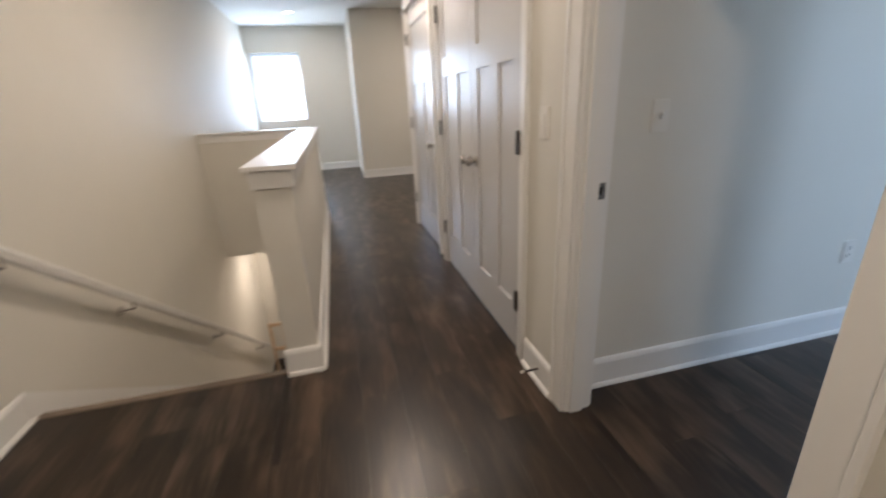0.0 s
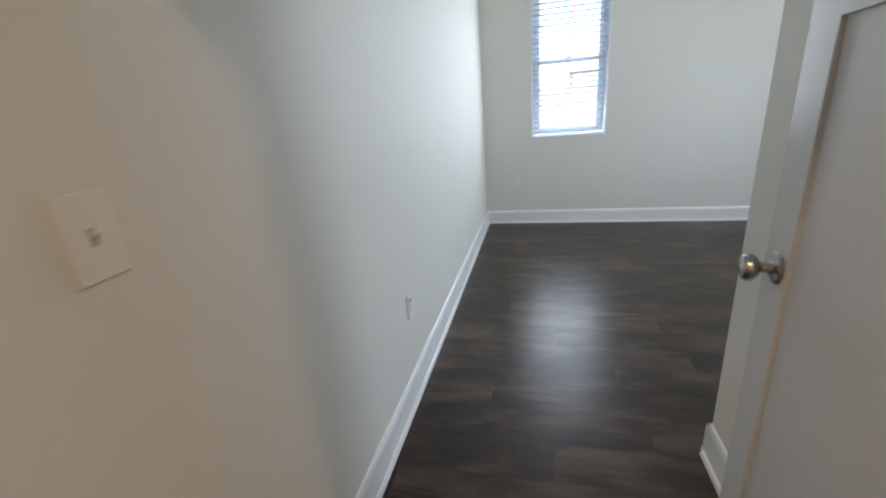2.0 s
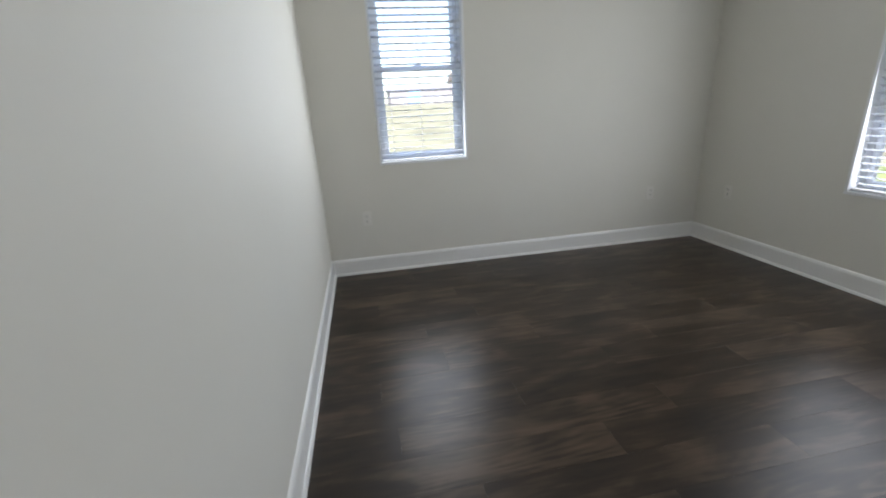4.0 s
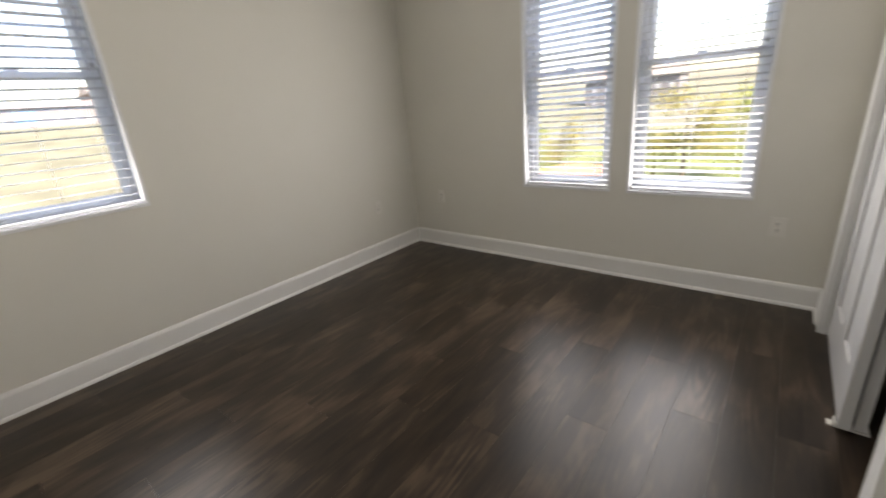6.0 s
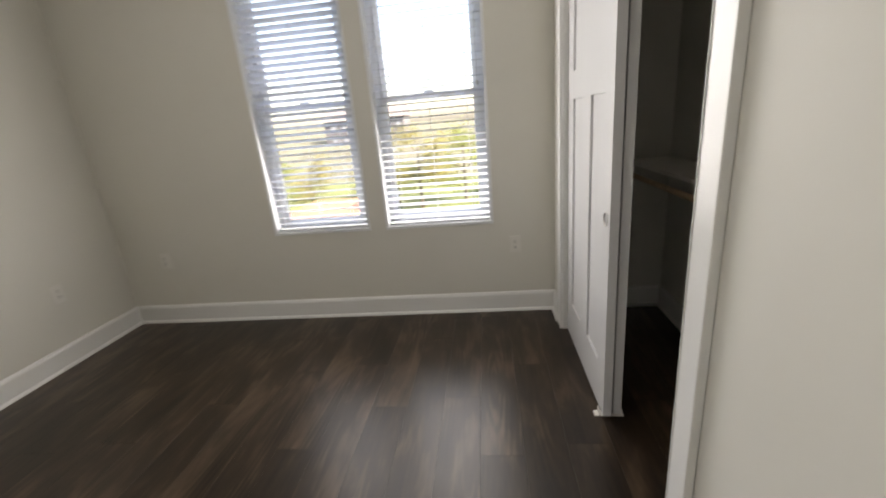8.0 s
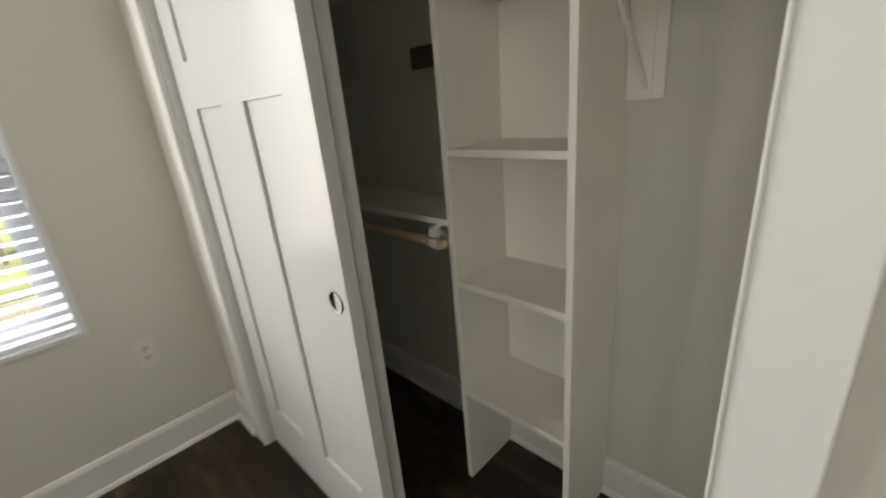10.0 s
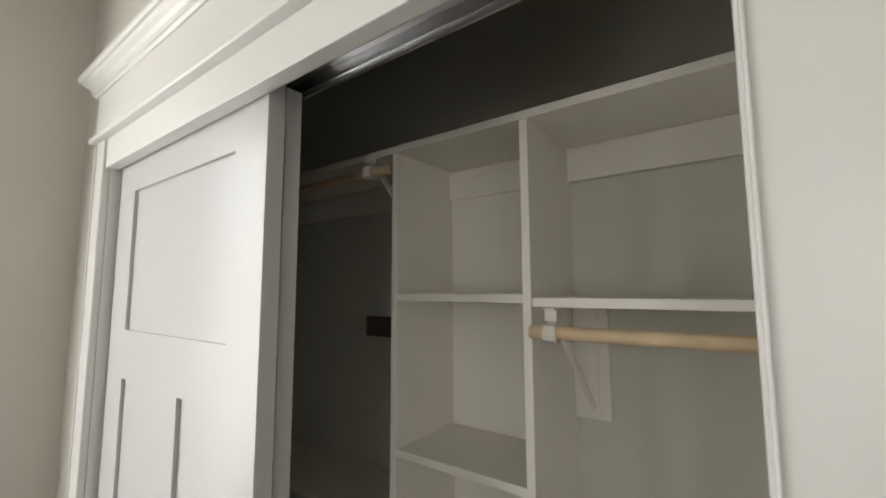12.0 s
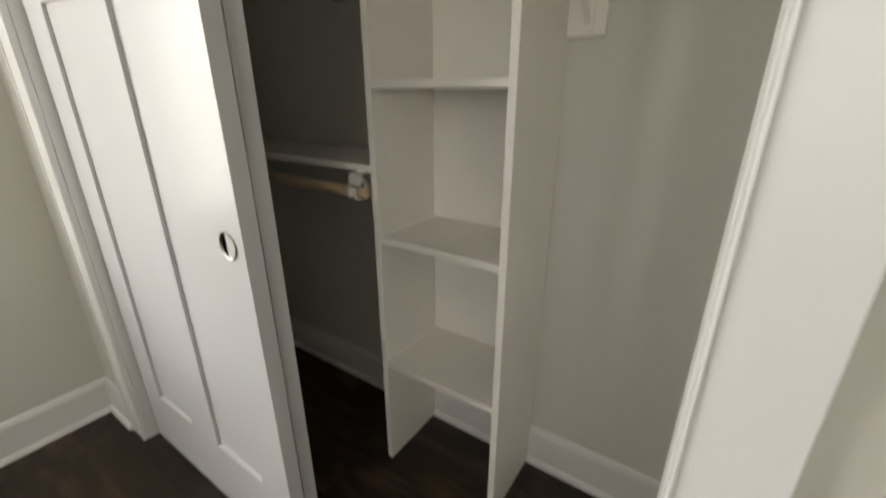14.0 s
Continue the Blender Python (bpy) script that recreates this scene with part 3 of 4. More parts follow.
for q in ((-2.25, -2.20, 1.03, 2.27), (-1.41, -1.36, 1.03, 2.27), (-2.2, -1.41, 1.03, 1.08), (-2.2, -1.41, 2.22, 2.27), (-2.2, -1.41, 1.63, 1.67)):
    box(bm, q[0], q[1], FAR_Y + 0.06, FAR_Y + 0.13, q[2], q[3], 0.003)
part("window_frame", bm, VINYL, hw)
pane = part("pane", box(B(), -2.2, -1.41, FAR_Y + 0.09, FAR_Y + 0.094, 1.08, 2.22), GLASS, hw, "clear glass pane")
pane.visible_shadow = False

# ---------------------------------------------------------------- closet front: casing, head, sliding doors
bm = B()
for inner, way in ((OPEN_Y0, -1), (OPEN_Y1, 1)):
    e1 = inner + way * (0.085 if way < 0 else 0.066)
    inner -= way * 0.011
    face = CL_X + (0.016 if way < 0 else 0.022)
    box(bm, CL_X + 0.0015, face, inner, e1, 0, 2.05, 0.002)
    if way < 0:
        box(bm, face, face + 0.003, e1 + 0.010, e1 + 0.001, 0, 2.05, 0.0012)
    for k in range(1 if way > 0 else 2):
        box(bm, face, face + 0.0025, inner + way * (0.0005 + 0.0035 * k), inner + way * (0.003 + 0.0035 * k), 0, 2.05, 0.0008)
    box(bm, CL_IN, CL_X + 0.001, inner - way * 0.003, inner + way * 0.012, 0, 2.06, 0.0015)
structure("trim_closet_sides", bm, TRIM, "white painted closet casing with bead and back band")
bm = B()
Y0, Y1 = OPEN_Y0 - 0.085, OPEN_Y1 + 0.085
box(bm, CL_X - 0.02, CL_X + 0.012, OPEN_Y0 + 0.001, OPEN_Y1 - 0.001, HEAD - 0.005, 2.05, 0.002)
box(bm, CL_X, CL_X + 0.034, Y0 - 0.016, Y1 + 0.016, 2.05, 2.066, 0.005)
box(bm, CL_X, CL_X + 0.018, Y0 - 0.002, Y1 + 0.002, 2.066, 2.205, 0.001)
structure("trim_closet_head", bm, TRIM, "white painted closet head casing with wide frieze")
bm = B()
CROWN = [(0, 0), (0.022, 0), (0.026, 0.008), (0.030, 0.010), (0.032, 0.020), (0.038, 0.030), (0.048, 0.038), (0.052, 0.046), (0.058, 0.048), (0.062, 0.056), (0.062, 0.066), (0, 0.066)]
extrude_profile(bm, CROWN, lambda u, v, s: (CL_X + u, (Y0 - u if s == 0 else Y1 + u), 2.205 + v))
structure("trim_closet_crown", bm, TRIM, "white painted crown moulding over the closet")
track = thing("closet_track", "aluminium sliding-door track under the closet head", "door track")
T0, T1 = OPEN_Y0 + 0.014, OPEN_Y1 - 0.014
part("top_plate", box(B(), 1.165, 1.245, T0, T1, 2.025, 2.046), TRACK, track)
for x, z in ((1.1625, 2.002), (1.205, 2.002), (1.2475, 2.004)):
    part("flange", box(B(), x - 0.0015, x + 0.0015, T0, T1, z, 2.0249), TRACK, track)
part("lip", box(B(), 1.1545, 1.1605, T0, T1, 1.992, 2.024, 0.002), TRACK, track)


def sliding_door(y0, x_face, label, with_pull):
    d = thing("sliding_door", label, "door", "closet sliding doors")
    w = 0.80
    m = Matrix.Translation((x_face, y0, 0.014)) @ Matrix.Rotation(radians(90), 4, "Z")
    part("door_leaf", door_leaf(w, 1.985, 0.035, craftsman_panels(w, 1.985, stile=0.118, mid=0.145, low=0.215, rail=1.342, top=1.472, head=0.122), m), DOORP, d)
    if with_pull:
        part("cup_pull", lathe(B(), [(0.0275, 0.0), (0.0285, 0.002), (0.0275, 0.0035), (0.0245, 0.0025), (0.022, -0.004), (0.018, -0.0065), (0.004, -0.007)], pose(x_face, y0 + w - 0.052, 0.889, 0, 90)), NICKEL, d, "round satin nickel finger pull", True)
    return d


sliding_door(-3.145, 1.245, "white painted three-panel sliding closet door, slid open", True)
sliding_door(-3.158, 1.2, "white painted sliding closet door behind the front one", False)
gd = thing("floor_guide", "small white plastic sliding-door guide on the floor", "door guide")
bm = B()
box(bm, 1.15, 1.275, -2.395, -2.36, 0.0, 0.006, 0.001)
part("base", bm, PLATE, gd)
for x in (1.253, 1.2035, 1.158):
    part("fin", box(B(), x, x + 0.004, -2.393, -2.362, 0.005, 0.03, 0.001), PLATE, gd)

# ---------------------------------------------------------------- closet inside
DL, DR = -2.402, -2.022        # outer faces of the two uprights
SX0, SX1 = CL_BACK + 0.002, 0.845
TOP_Z = 1.965
tower = thing("closet_shelf_tower", "white painted shelf tower with open cubbies in the closet", "shelf unit")
part("upright", box(B(), SX0, SX1, DL, DL + 0.019, 0, TOP_Z, 0.001), SHELF, tower)
part("upright", box(B(), SX0, SX1, DR, DR + 0.019, 0, TOP_Z, 0.001), SHELF, tower)
for z in (1.583, 1.190, 0.794, 0.388):
    part("shelf", box(B(), SX0, SX1 - 0.002, DL + 0.019, DR, z - 0.019, z, 0.001), SHELF, tower)
part("cleat", box(B(), SX0, SX0 + 0.018, DL + 0.019, DR, TOP_Z - 0.09, TOP_Z - 0.001, 0.001), SHELF, tower)
part("back_panel", box(B(), SX0, SX0 + 0.006, DL + 0.0195, DR - 0.0005, 0.14, TOP_Z - 0.0905), SHELF, tower)
NWALL = VEST_Y - 0.115
top = thing("closet_top_shelf", "long white painted shelf across the top of the closet", "shelf")
part("board", box(B(), SX0, SX1 + 0.003, S_Y + 0.002, NWALL - 0.002, TOP_Z, TOP_Z + 0.019, 0.001), SHELF, top)
part("cleat", box(B(), SX0, SX0 + 0.018, DR + 0.019, NWALL - 0.002, TOP_Z - 0.09, TOP_Z - 0.001, 0.001), SHELF, top)
part("cleat", box(B(), SX0, SX0 + 0.018, S_Y + 0.002, DL, TOP_Z - 0.09, TOP_Z - 0.001, 0.001), SHELF, top)


def pole_hook(parent, y, x, z_shelf, z_rod):
    """Metal bracket: wall plate, slanted arm, shelf arm and the cup that holds the pole."""
    bm = B()
    box(bm, SX0 + 0.018, SX0 + 0.022, y - 0.012, y + 0.012, z_shelf - 0.27, z_shelf - 0.001, 0.001)
    box(bm, SX0 + 0.018, x + 0.015, y - 0.012, y + 0.012, z_shelf - 0.004, z_shelf - 0.0005, 0.001)
    arm = box(B(), -0.004, 0.004, -0.008, 0.008, 0, 1, 0.001)
    a, b = Vector((SX0 + 0.024, y, z_shelf - 0.25)), Vector((x - 0.02, y, z_shelf - 0.02))
    arm.transform(Matrix.Translation(a) @ (b - a).to_track_quat("Z", "Y").to_matrix().to_4x4() @ Matrix.Diagonal((1, 1, (b - a).length, 1)))
    me = bpy.data.meshes.new("t")
    arm.to_mesh(me)
    arm.free()
    bm.from_mesh(me)
    bpy.data.meshes.remove(me)
    bracket = part("pole_bracket", bm, SHELF, parent, "white painted metal bracket")
    bm = B()
    box(bm, x - 0.004, x + 0.022, y - 0.006, y + 0.019, z_rod + 0.0235, z_shelf - 0.004, 0.003)
    box(bm, x - 0.009, x - 0.003, y - 0.009, y + 0.009, z_rod + 0.012, z_shelf - 0.004, 0.001)
    box(bm, x + 0.0125, x + 0.0185, y - 0.013, y + 0.013, z_rod - 0.014, z_rod + 0.016, 0.002)
    hook = []
    for i in range(9):
        a0, a1 = radians(150 + i * 22), radians(150 + (i + 1) * 22)
        c0 = Vector((x + 0.02 * math.cos(a0), 0, z_rod + 0.02 * math.sin(a0)))
        c1 = Vector((x + 0.02 * math.cos(a1), 0, z_rod + 0.02 * math.sin(a1)))
        v = [bm.verts.new((k.x, yy, k.z)) for k in (c0, c1) for yy in (y - 0.014, y + 0.014)]
        hook.append(bm.faces.new((v[0], v[1], v[3], v[2])))
    bmesh.ops.remove_doubles(bm, verts=list({v for f in hook for v in f.verts}), dist=1e-5)
    bmesh.ops.solidify(bm, geom=[f for f in hook if f.is_valid], thickness=0.003)
    part("pole_hook", bm, PLATE, bracket, "white hook holding the pole")


side = thing("closet_side_shelf", "white painted shelf with a hanging pole in the closet", "shelf", "closet hanging shelves")
part("board", box(B(), SX0, SX1 - 0.004, DR + 0.019, NWALL - 0.002, 1.556, 1.575, 0.001), SHELF, side)
board = part("mounting_board", box(B(), SX0, SX0 + 0.016, DR + 0.02, DR + 0.105, 1.278, 1.555, 0.001), SHELF, side)
for z in (1.305, 1.33):
    part("screw", lathe(B(), [(0.0042, 0), (0.004, 0.0012), (0.002, 0.0018)], pose(SX0 + 0.016, DR + 0.068, z, 0, 90), 12), NICKEL, board)
part("hanging_pole", cyl(B(), (0.86, DR + 0.024, 1.507), (0.86, NWALL - 0.002, 1.507), 0.0135, n=20), PINE, side, "bare pine hanging pole", True)
pole_hook(side, DR + 0.068, 0.86, 1.556, 1.507)
low = thing("closet_side_shelf", "white painted shelf with a low hanging pole in the closet", "shelf", "closet hanging shelves")
part("board", box(B(), SX0, SX1 - 0.004, S_Y + 0.002, DL, 0.966, 0.985, 0.001), SHELF, low)
part("mounting_board", box(B(), SX0, SX0 + 0.016, DL - 0.3, DL, 0.875, 0.965, 0.001), SHELF, low)
part("hanging_pole", cyl(B(), (0.86, S_Y + 0.002, 0.915), (0.86, DL - 0.004, 0.915), 0.0135, n=20), PINE, low, "bare pine hanging pole", True)
pole_hook(low, DL - 0.04, 0.86, 0.966, 0.915)
upper = thing("hanging_pole", "bare pine hanging pole under the top shelf", "hanging pole")
part("pole", cyl(B(), (0.86, S_Y + 0.002, 1.92), (0.86, DL - 0.004, 1.92), 0.0135, n=20), PINE, upper, "", True)
pole_hook(upper, DL - 0.07, 0.86, TOP_Z, 1.92)
cl = thing("wall_cleat", "dark bare wooden cleat on the closet back wall", "cleat")
part("board", box(B(), CL_BACK, CL_BACK + 0.016, DL - 0.36, DL - 0.002, 1.43, 1.50, 0.002), BARK, cl)

# ---------------------------------------------------------------- hall: half walls, stairs, rail
def half_wall(name, x0, x1, y0, y1, z0, label):
    o = tagged(new(name), label, "half wall", "", "structure")
    part("body", box(B(), x0, x1, y0, y1, z0, 0.93), WALL, o)
    return o


hwall = half_wall("wall_half_hall", -1.222, -1.07, 0.535, 3.985, -0.404, "greige half wall with a white cap beside the stairs")
bm = B()
box(bm, -1.232, -1.053, 0.518, 3.985, 0.93, 1.008, 0.002)
part("apron", bm, TRIM, hwall)
part("cap", box(B(), -1.25, -1.035, 0.495, 3.99, 1.008, 1.03, 0.004), TRIM, hwall, "glossy white wooden cap")
hback = half_wall("wall_half_back", LEFT_X, -1.224, 3.832, 3.985, -0.404, "greige half wall with a white cap across the stairwell")
part("apron", box(B(), LEFT_X, -1.235, 3.823, 4.0, 0.93, 1.008, 0.002), TRIM, hback)
part("cap", box(B(), LEFT_X, -1.252, 3.80, 4.02, 1.008, 1.03, 0.004), TRIM, hback, "glossy white wooden cap")
baseboard("baseboard_half_wall", "x", -1.07, 1, 0.52, 3.985)
baseboard("baseboard_half_end", "y", 0.535, -1, -1.23, -1.055)
wall_with_holes("wall_stair_inner", "x", -1.213, -1.1, STAIR_Y0, 4.4, -2.75, -0.4, [], "greige painted drywall under the landing")
wall_with_holes("wall_stair_foot", "y", 5.2, 5.3, LEFT_X, 0.5, -2.75, -0.4, [], "greige painted drywall at the foot of the stairs")
wall_with_holes("wall_stair_side", "x", 0.5, 0.6, 4.4, 5.3, -2.75, -0.4, [], "greige painted drywall at the foot of the stairs")
wall_with_holes("wall_stair_return", "y", 4.4, 4.5, -1.1, 0.5, -2.75, -0.4, [], "greige painted drywall at the foot of the stairs")
structure("floor_lower", box(B(), LEFT_X, 0.6, STAIR_Y0, 6.5, -2.85, -2.75), UNDER, "dark plank floor of the lower level")
stairs = thing("staircase", "carpeted straight staircase going down beside the hall", "staircase")
for i in range(14):
    y = STAIR_Y0 + 0.004 + i * 0.25
    z = -0.19 * (i + 1)
    part("step", box(B(), LEFT_X + 0.02, -1.217, y, y + 0.27, z - 0.19, z, 0.008), CARPET, stairs)
bm = B()
sk = [(STAIR_Y0 - 0.02, 0.15), (STAIR_Y0 - 0.02, -0.1), (STAIR_Y0 + 3.5, -2.75), (STAIR_Y0 + 3.85, -2.75), (STAIR_Y0 + 3.85, -2.62)]
extrude_profile(bm, sk, lambda u, v, s: (LEFT_X + 0.001 + 0.016 * s, u, v))
part("skirt_board", bm, TRIM, stairs, "white painted skirt board")
part("nosing", box(B(), LEFT_X + 0.018, -1.217, STAIR_Y0 - 0.02, STAIR_Y0 + 0.022, -0.02, 0.005, 0.004), material("brown_nosing", (0.17, 0.135, 0.10), 0.5), stairs, "dark wooden nosing at the top step")
rail = thing("handrail", "white painted handrail on brackets along the stair wall", "handrail")
ra, rb = Vector((-2.235, 0.15, 1.10)), Vector((-2.235, 4.6, -2.12))
bm = B()
way = (rb - ra).normalized()
up = Vector((1, 0, 0)).cross(way)
up = up if up.z > 0 else -up
prof = [(-0.016, -0.024), (0.016, -0.024), (0.016, -0.006), (0.021, 0.0), (0.021, 0.012), (0.012, 0.022), (-0.012, 0.022), (-0.021, 0.012), (-0.021, 0.0), (-0.016, -0.006)]
extrude_profile(bm, prof, lambda u, v, s: (ra if s == 0 else rb) + Vector((u, 0, 0)) + up * v)
part("rail", bm, TRIM, rail)
for f in (0.105, 0.29, 0.6, 0.92):
    p = ra.lerp(rb, f)
    bm = cyl(B(), (LEFT_X, p.y, p.z - 0.08), (LEFT_X + 0.006, p.y, p.z - 0.08), 0.03)
    cyl(bm, (LEFT_X, p.y, p.z - 0.08), (p.x, p.y, p.z - 0.075), 0.007, n=10)
    cyl(bm, (p.x, p.y, p.z - 0.078), (p.x, p.y, p.z - 0.02), 0.007, n=10)
    part("bracket", bm, NICKEL, rail, "", True)
frame_stand = thing("wooden_frame", "pale bare pine frame standing at the foot of the stairs", "wooden frame")
for x in (-2.12, -1.96):
    part("stile", box(B(), x, x + 0.032, 4.27, 4.31, -2.75, -1.6, 0.004), PINE, frame_stand)
for z in (-1.66, -2.05, -2.5):
    part("rail", box(B(), -2.088, -1.96, 4.278, 4.302, z, z + 0.045, 0.003), PINE, frame_stand)
bm = B()
box(bm, -0.436, -0.42, 6.335, 6.42, 0, 2.1, 0.002)
structure("trim_bump", bm, TRIM, "white painted casing at the hall corner")


def downlight(x, y, z, power, label):
    d = thing("recessed_light", label, "ceiling light", "recessed ceiling lights")
    part("ring", lathe(B(), [(0.085, -0.001), (0.085, -0.006), (0.07, -0.009), (0.06, -0.004), (0.06, -0.001)], Matrix.Translation((x, y, z)), 28), TRIM, d, "", True)
    part("lens", lathe(B(), [(0.059, -0.002), (0.059, -0.005), (0.01, -0.006)], Matrix.Translation((x, y, z)), 28), LAMPGLOW, d, "glowing warm lens")
    lamp("recessed_lamp", "AREA", pose(x, y, z - 0.012), power, (1.0, 0.72, 0.47), size=(0.11, 0.11))
    return d


downlight(-1.35, 6.6, H, 2.0, "warm recessed ceiling light at the hall's end")
downlight(-0.75, 0.0, H, 1.7, "warm recessed ceiling light by the bedroom door")
# Added unseen lamp; stands in for daylight from behind the landing.
downlight(-0.9, -1.9, H, 2.7, "added unseen warm recessed light that fills the landing")
downlight(-0.55, 2.0, H, 4.2, "warm recessed ceiling light over the hall")
# No fixture known here: lamp added to brighten the wall at the hall corner.
downlight(0.55, 4.8, H, 3, "added unseen recessed light that brightens the side hall")
downlight(-1.7, 4.55, -0.4, 2.2, "warm recessed ceiling light at the stair foot")

# ---------------------------------------------------------------- outside
G, RISE = -3.1, 6.6
bm = B()
GX = [-1500, -400, -100, -30, 0, 22] + [22 + 5 * i for i in range(1, 20)] + [150, 300, 700, 1500]
GY = [-1500, -600, -250, -100, -40, 0, 40, 100, 250, 600, 1500]


def ground_z(x):
    f = min(max((x - 22) / 95, 0), 1)
    return G + RISE * f * f * (3 - 2 * f)


grid = [[bm.verts.new((x, y, ground_z(x))) for y in GY] for x in GX]
for c0, c1 in zip(grid, grid[1:]):
    for k in range(len(GY) - 1):
        bm.faces.new((c0[k], c1[k], c1[k + 1], c0[k + 1]))
structure("ground", bm, GRASS, "dry yellow lawn rising gently behind the house")
structure("lawn_south", box(B(), -60, 21, -36, -18.6, G, G + 0.03), GREEN, "green lawn behind the house")
structure("soil_bed", box(B(), 8.6, 13.0, -26.8, -19, G, G + 0.09, 0.03), SOIL, "red clay planting bed behind the house")


def house(x, y, w, d, h, turn, label, roof_mat=ROOFM, blue=False, wall_mat=SIDING, pitch=0.33):
    m = Matrix.Translation((x, y, ground_z(x) - 0.05)) @ Matrix.Rotation(radians(turn), 4, "Z")
    o = thing("house", label, "house", "far houses")
    bm = box(B(), -w / 2, w / 2, -d / 2, d / 2, 0, h)
    bm.transform(m)
    part("wall", bm, wall_mat, o)
    bm = B()
    extrude_profile(bm, [(-d / 2 - 0.5, h), (d / 2 + 0.5, h), (0, h + d * pitch)], lambda u, v, s: (-w / 2 - 0.4 + s * (w + 0.8), u, v))
    bm.transform(m)
    part("roof", bm, roof_mat, o)
    for i in range(int(w // 3)):
        for z in (0.9, 3.7, 6.5, 9.3):
            if z + 1.5 < h:
                bm = box(B(), -w / 2 + 1 + i * 3, -w / 2 + 2.1 + i * 3, -d / 2 - 0.04, d / 2 + 0.04, z, z + 1.4)
                bm.transform(m)
                part("window", bm, PANE, o)
    if blue:
        bm = box(B(), w / 2 - 9.0, w / 2 - 5.4, -0.06, d / 2 + 0.06, 0.9, 4.0, 0.03)
        bm.transform(m)
        part("door", bm, BLUE, o, "wide blue door")
    return o


house(138, -26, 32, 12, 4.6, 90, "long low grey house on top of the dry lawn", roof_mat=SIDING, blue=True, pitch=0.12)
house(170, -66, 58, 14, 9.5, 90, "tall pale brick apartment house behind the low one", wall_mat=PINKISH, pitch=0.2)
house(-26, -92, 18, 10, 6.4, 0, "pale house with a red-brown roof beyond the green", SOIL)
house(34, -120, 22, 10, 6.4, 0, "pale house far behind the shrubs")


def tree(x, y, h, spread, leaf, seed, label, trunk_h=0.3):
    rng = random.Random(seed)
    o = thing("tree", label, "tree", "garden trees")
    bm = B()
    cyl(bm, (x, y, G), (x, y, G + h * 0.75), 0.05 + h * 0.012, 0.02, 9)
    tips = []
    for i in range(11):
        z = G + h * rng.uniform(trunk_h, 0.75)
        a = rng.uniform(0, 6.28)
        r = spread * rng.uniform(0.5, 1.0)
        e = Vector((x + r * math.cos(a), y + r * math.sin(a), z + h * rng.uniform(0.05, 0.28)))
        cyl(bm, (x, y, z), e, 0.03, 0.008, 6)
        tips.append((Vector((x, y, z)), e))
    part("trunk", bm, BARK, o)
    vs, fs = [], []
    for _ in range(int(900 * h)):
        a, e = rng.choice(tips)
        c = a.lerp(e, rng.uniform(0.45, 1.12)) + Vector((rng.gauss(0, 1), rng.gauss(0, 1), rng.gauss(0, 0.8))) * spread * 0.2
        u = Vector((rng.gauss(0, 1), rng.gauss(0, 1), rng.gauss(0, 1))).normalized() * rng.uniform(0.035, 0.085)
        v = u.orthogonal().normalized() * u.length * 0.55
        k = len(vs)
        vs += [c - u, c + v, c + u, c - v]
        fs.append((k, k + 1, k + 2, k + 3))
    me = bpy.data.meshes.new("crown")
    me.from_pydata([tuple(p) for p in vs], [], fs)
    me.materials.append(leaf)
    ob = new("crown", me)
    ob.parent = o
    return o


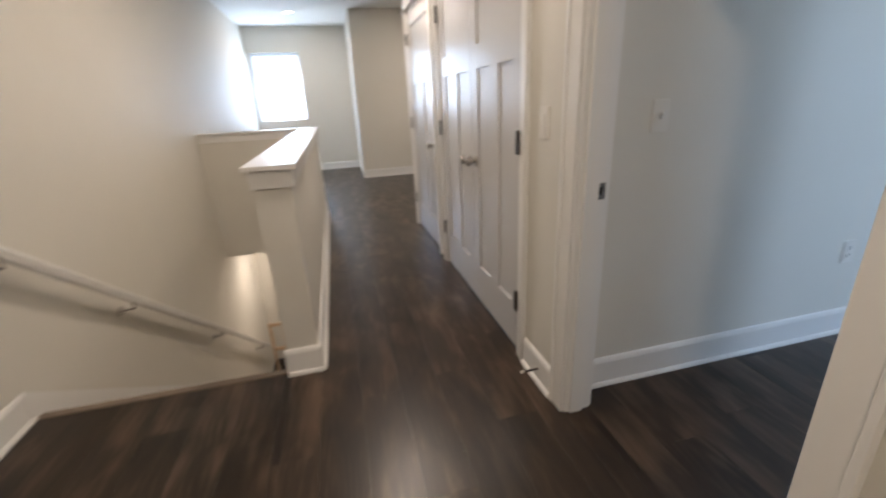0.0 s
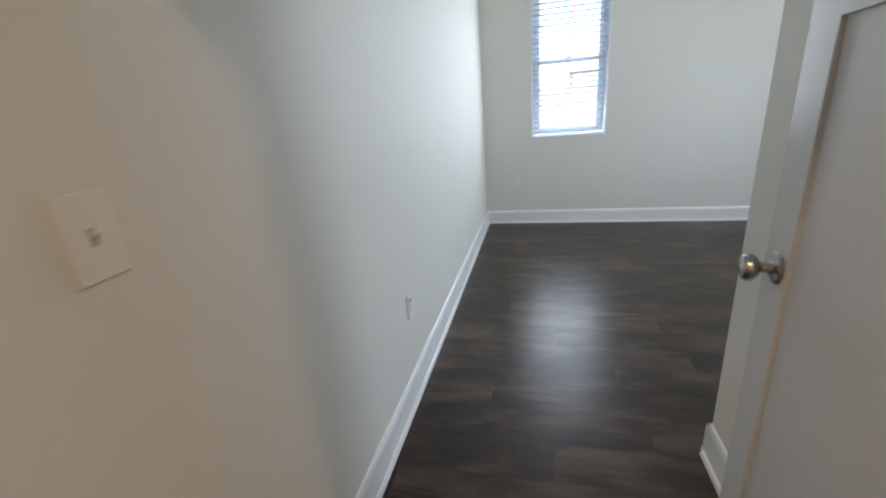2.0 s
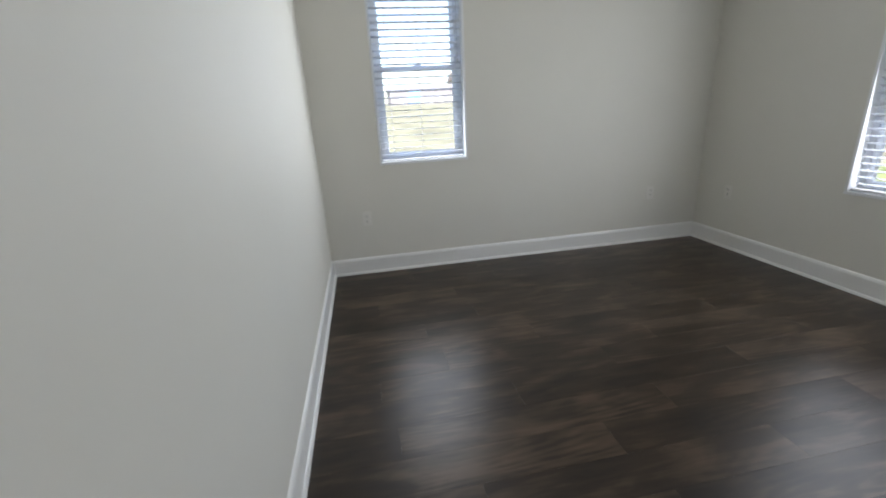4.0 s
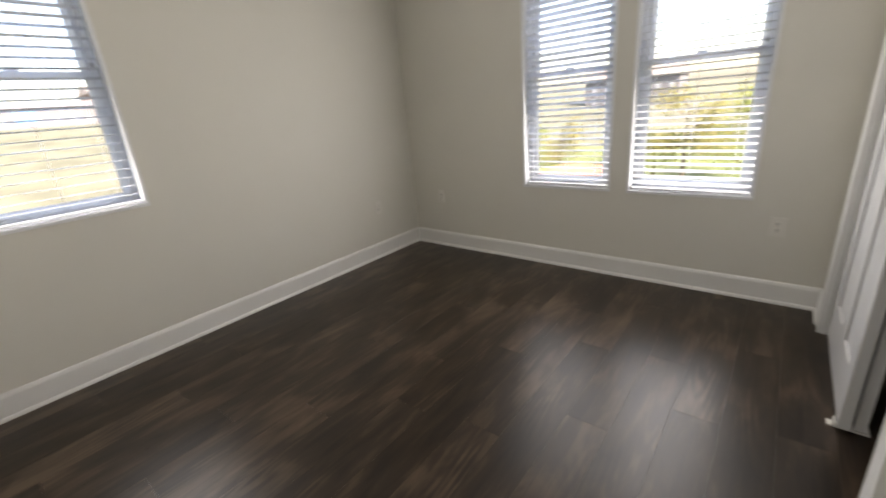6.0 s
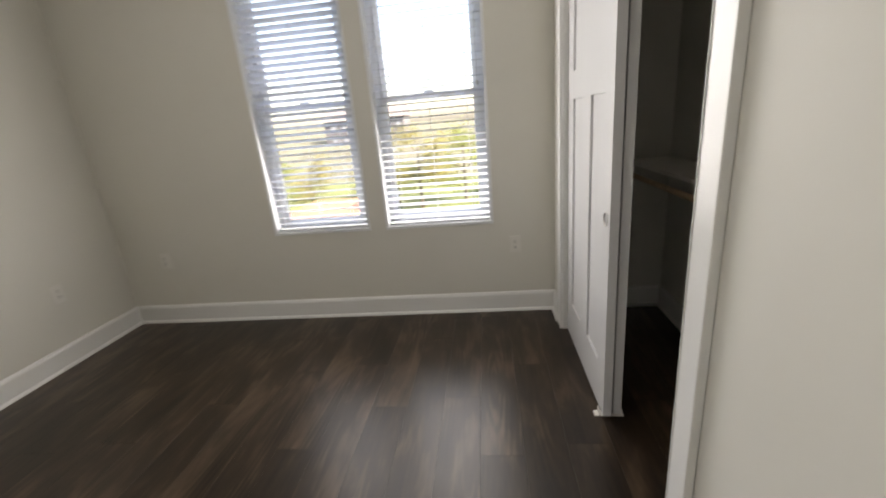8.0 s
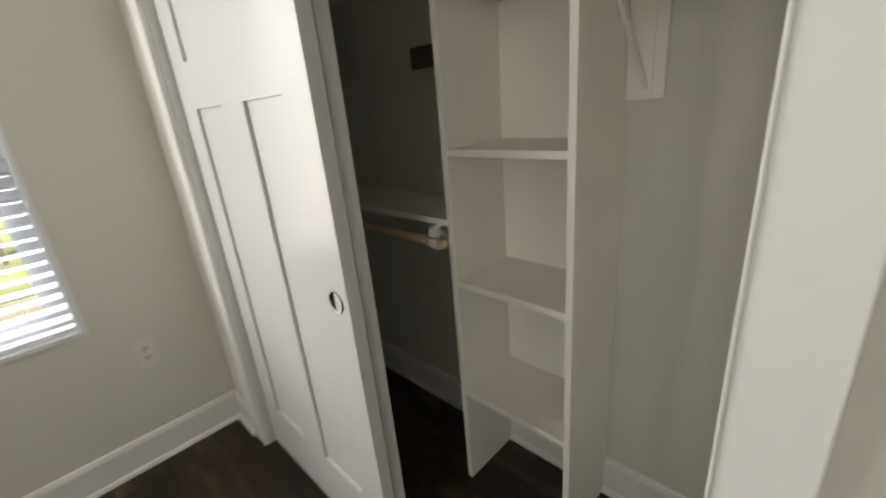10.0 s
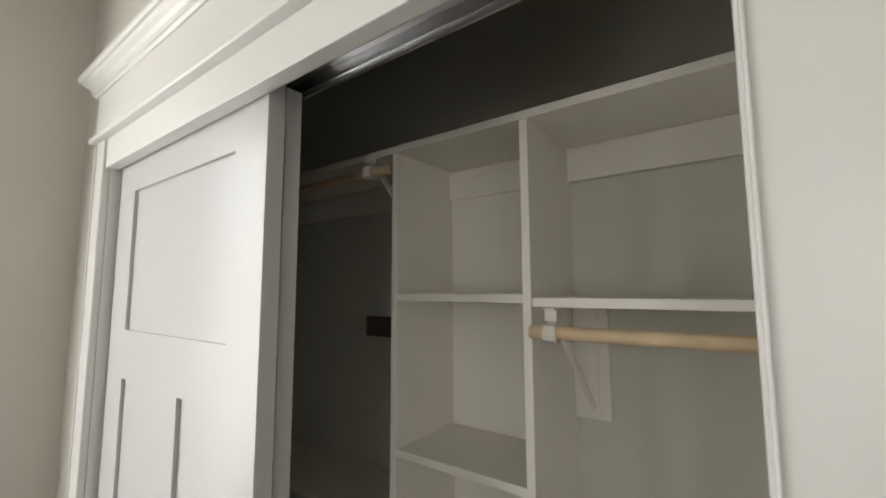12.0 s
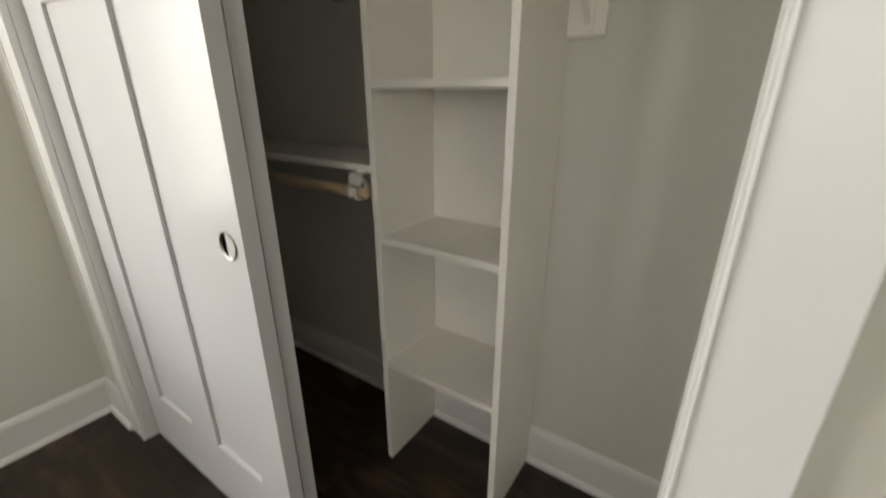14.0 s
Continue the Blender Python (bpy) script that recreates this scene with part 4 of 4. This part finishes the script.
tree(5.2, -22.5, 4.6, 1.5, LEAFY, 1, "slender garden tree with yellow autumn leaves", 0.25)
tree(2.9, -24.0, 4.1, 1.7, LEAF, 2, "bushy garden tree with green leaves", 0.15)
tree(6.6, -23.2, 2.6, 1.2, LEAF, 3, "low green shrub on the lawn", 0.1)
tree(9.6, -27.8, 1.7, 1.1, LEAFY, 4, "low yellow shrub on the lawn", 0.1)
tree(13.3, -27.2, 2.8, 1.7, LEAFY, 8, "low yellow shrub beside the planting bed", 0.1)
tree(16.4, -29.0, 3.0, 1.9, LEAF, 9, "low green shrub beside the planting bed", 0.1)
tree(0.2, -24.6, 4.0, 1.9, LEAF, 6, "bushy garden tree with green leaves", 0.15)
tree(-4.6, -27, 5.0, 2.4, LEAFY, 7, "round autumn tree beyond the lawn", 0.25)

# ---------------------------------------------------------------- floor planks, last
PW, PL = 0.178, 1.22
meshes = {}


def plank_mesh(w, length):
    key = (round(w, 3), round(length, 3))
    if key not in meshes:
        bm = box(B(), 0.0001, w - 0.0001, 0.0001, length - 0.0001, -0.008, 0.0)
        top_edges = [e for e in bm.edges if all(v.co.z > -0.001 for v in e.verts)]
        bmesh.ops.bevel(bm, geom=top_edges, offset=0.0004, segments=1, affect="EDGES")
        meshes[key] = mesh_of("plank", bm, PLANK)
    return meshes[key]


rng = random.Random(5)
REGIONS = [(LEFT_X, STAIR_X1, -2.6, STAIR_Y0 - 0.02), (LEFT_X, STAIR_X1, STAIR_Y1 + 0.16, FAR_Y), (STAIR_X1, HALL_X, -2.6, FAR_Y), (HALL_X, ROOM_X, DOOR_Y0, DOOR_Y1), (HALL_X, 1.6, 3.06, 6.32), (ROOM_X, E_X, S_Y, N_Y)]
for x0, x1, y0, y1 in REGIONS:
    c = math.floor(x0 / PW)
    while c * PW < x1:
        a, b = max(x0, c * PW), min(x1, (c + 1) * PW)
        off = ((c * 7) % 12) / 12 * PL + 0.07 * ((c * 5) % 3)
        r = math.floor((y0 - off) / PL)
        while r * PL + off < y1:
            p, q = max(y0, r * PL + off), min(y1, (r + 1) * PL + off)
            if b - a > 0.004 and q - p > 0.004:
                o = new("plank", plank_mesh(b - a, q - p))
                o.parent = floor
                o.matrix_basis = Matrix.Translation((a, p, 0))
            r += 1
        c += 1
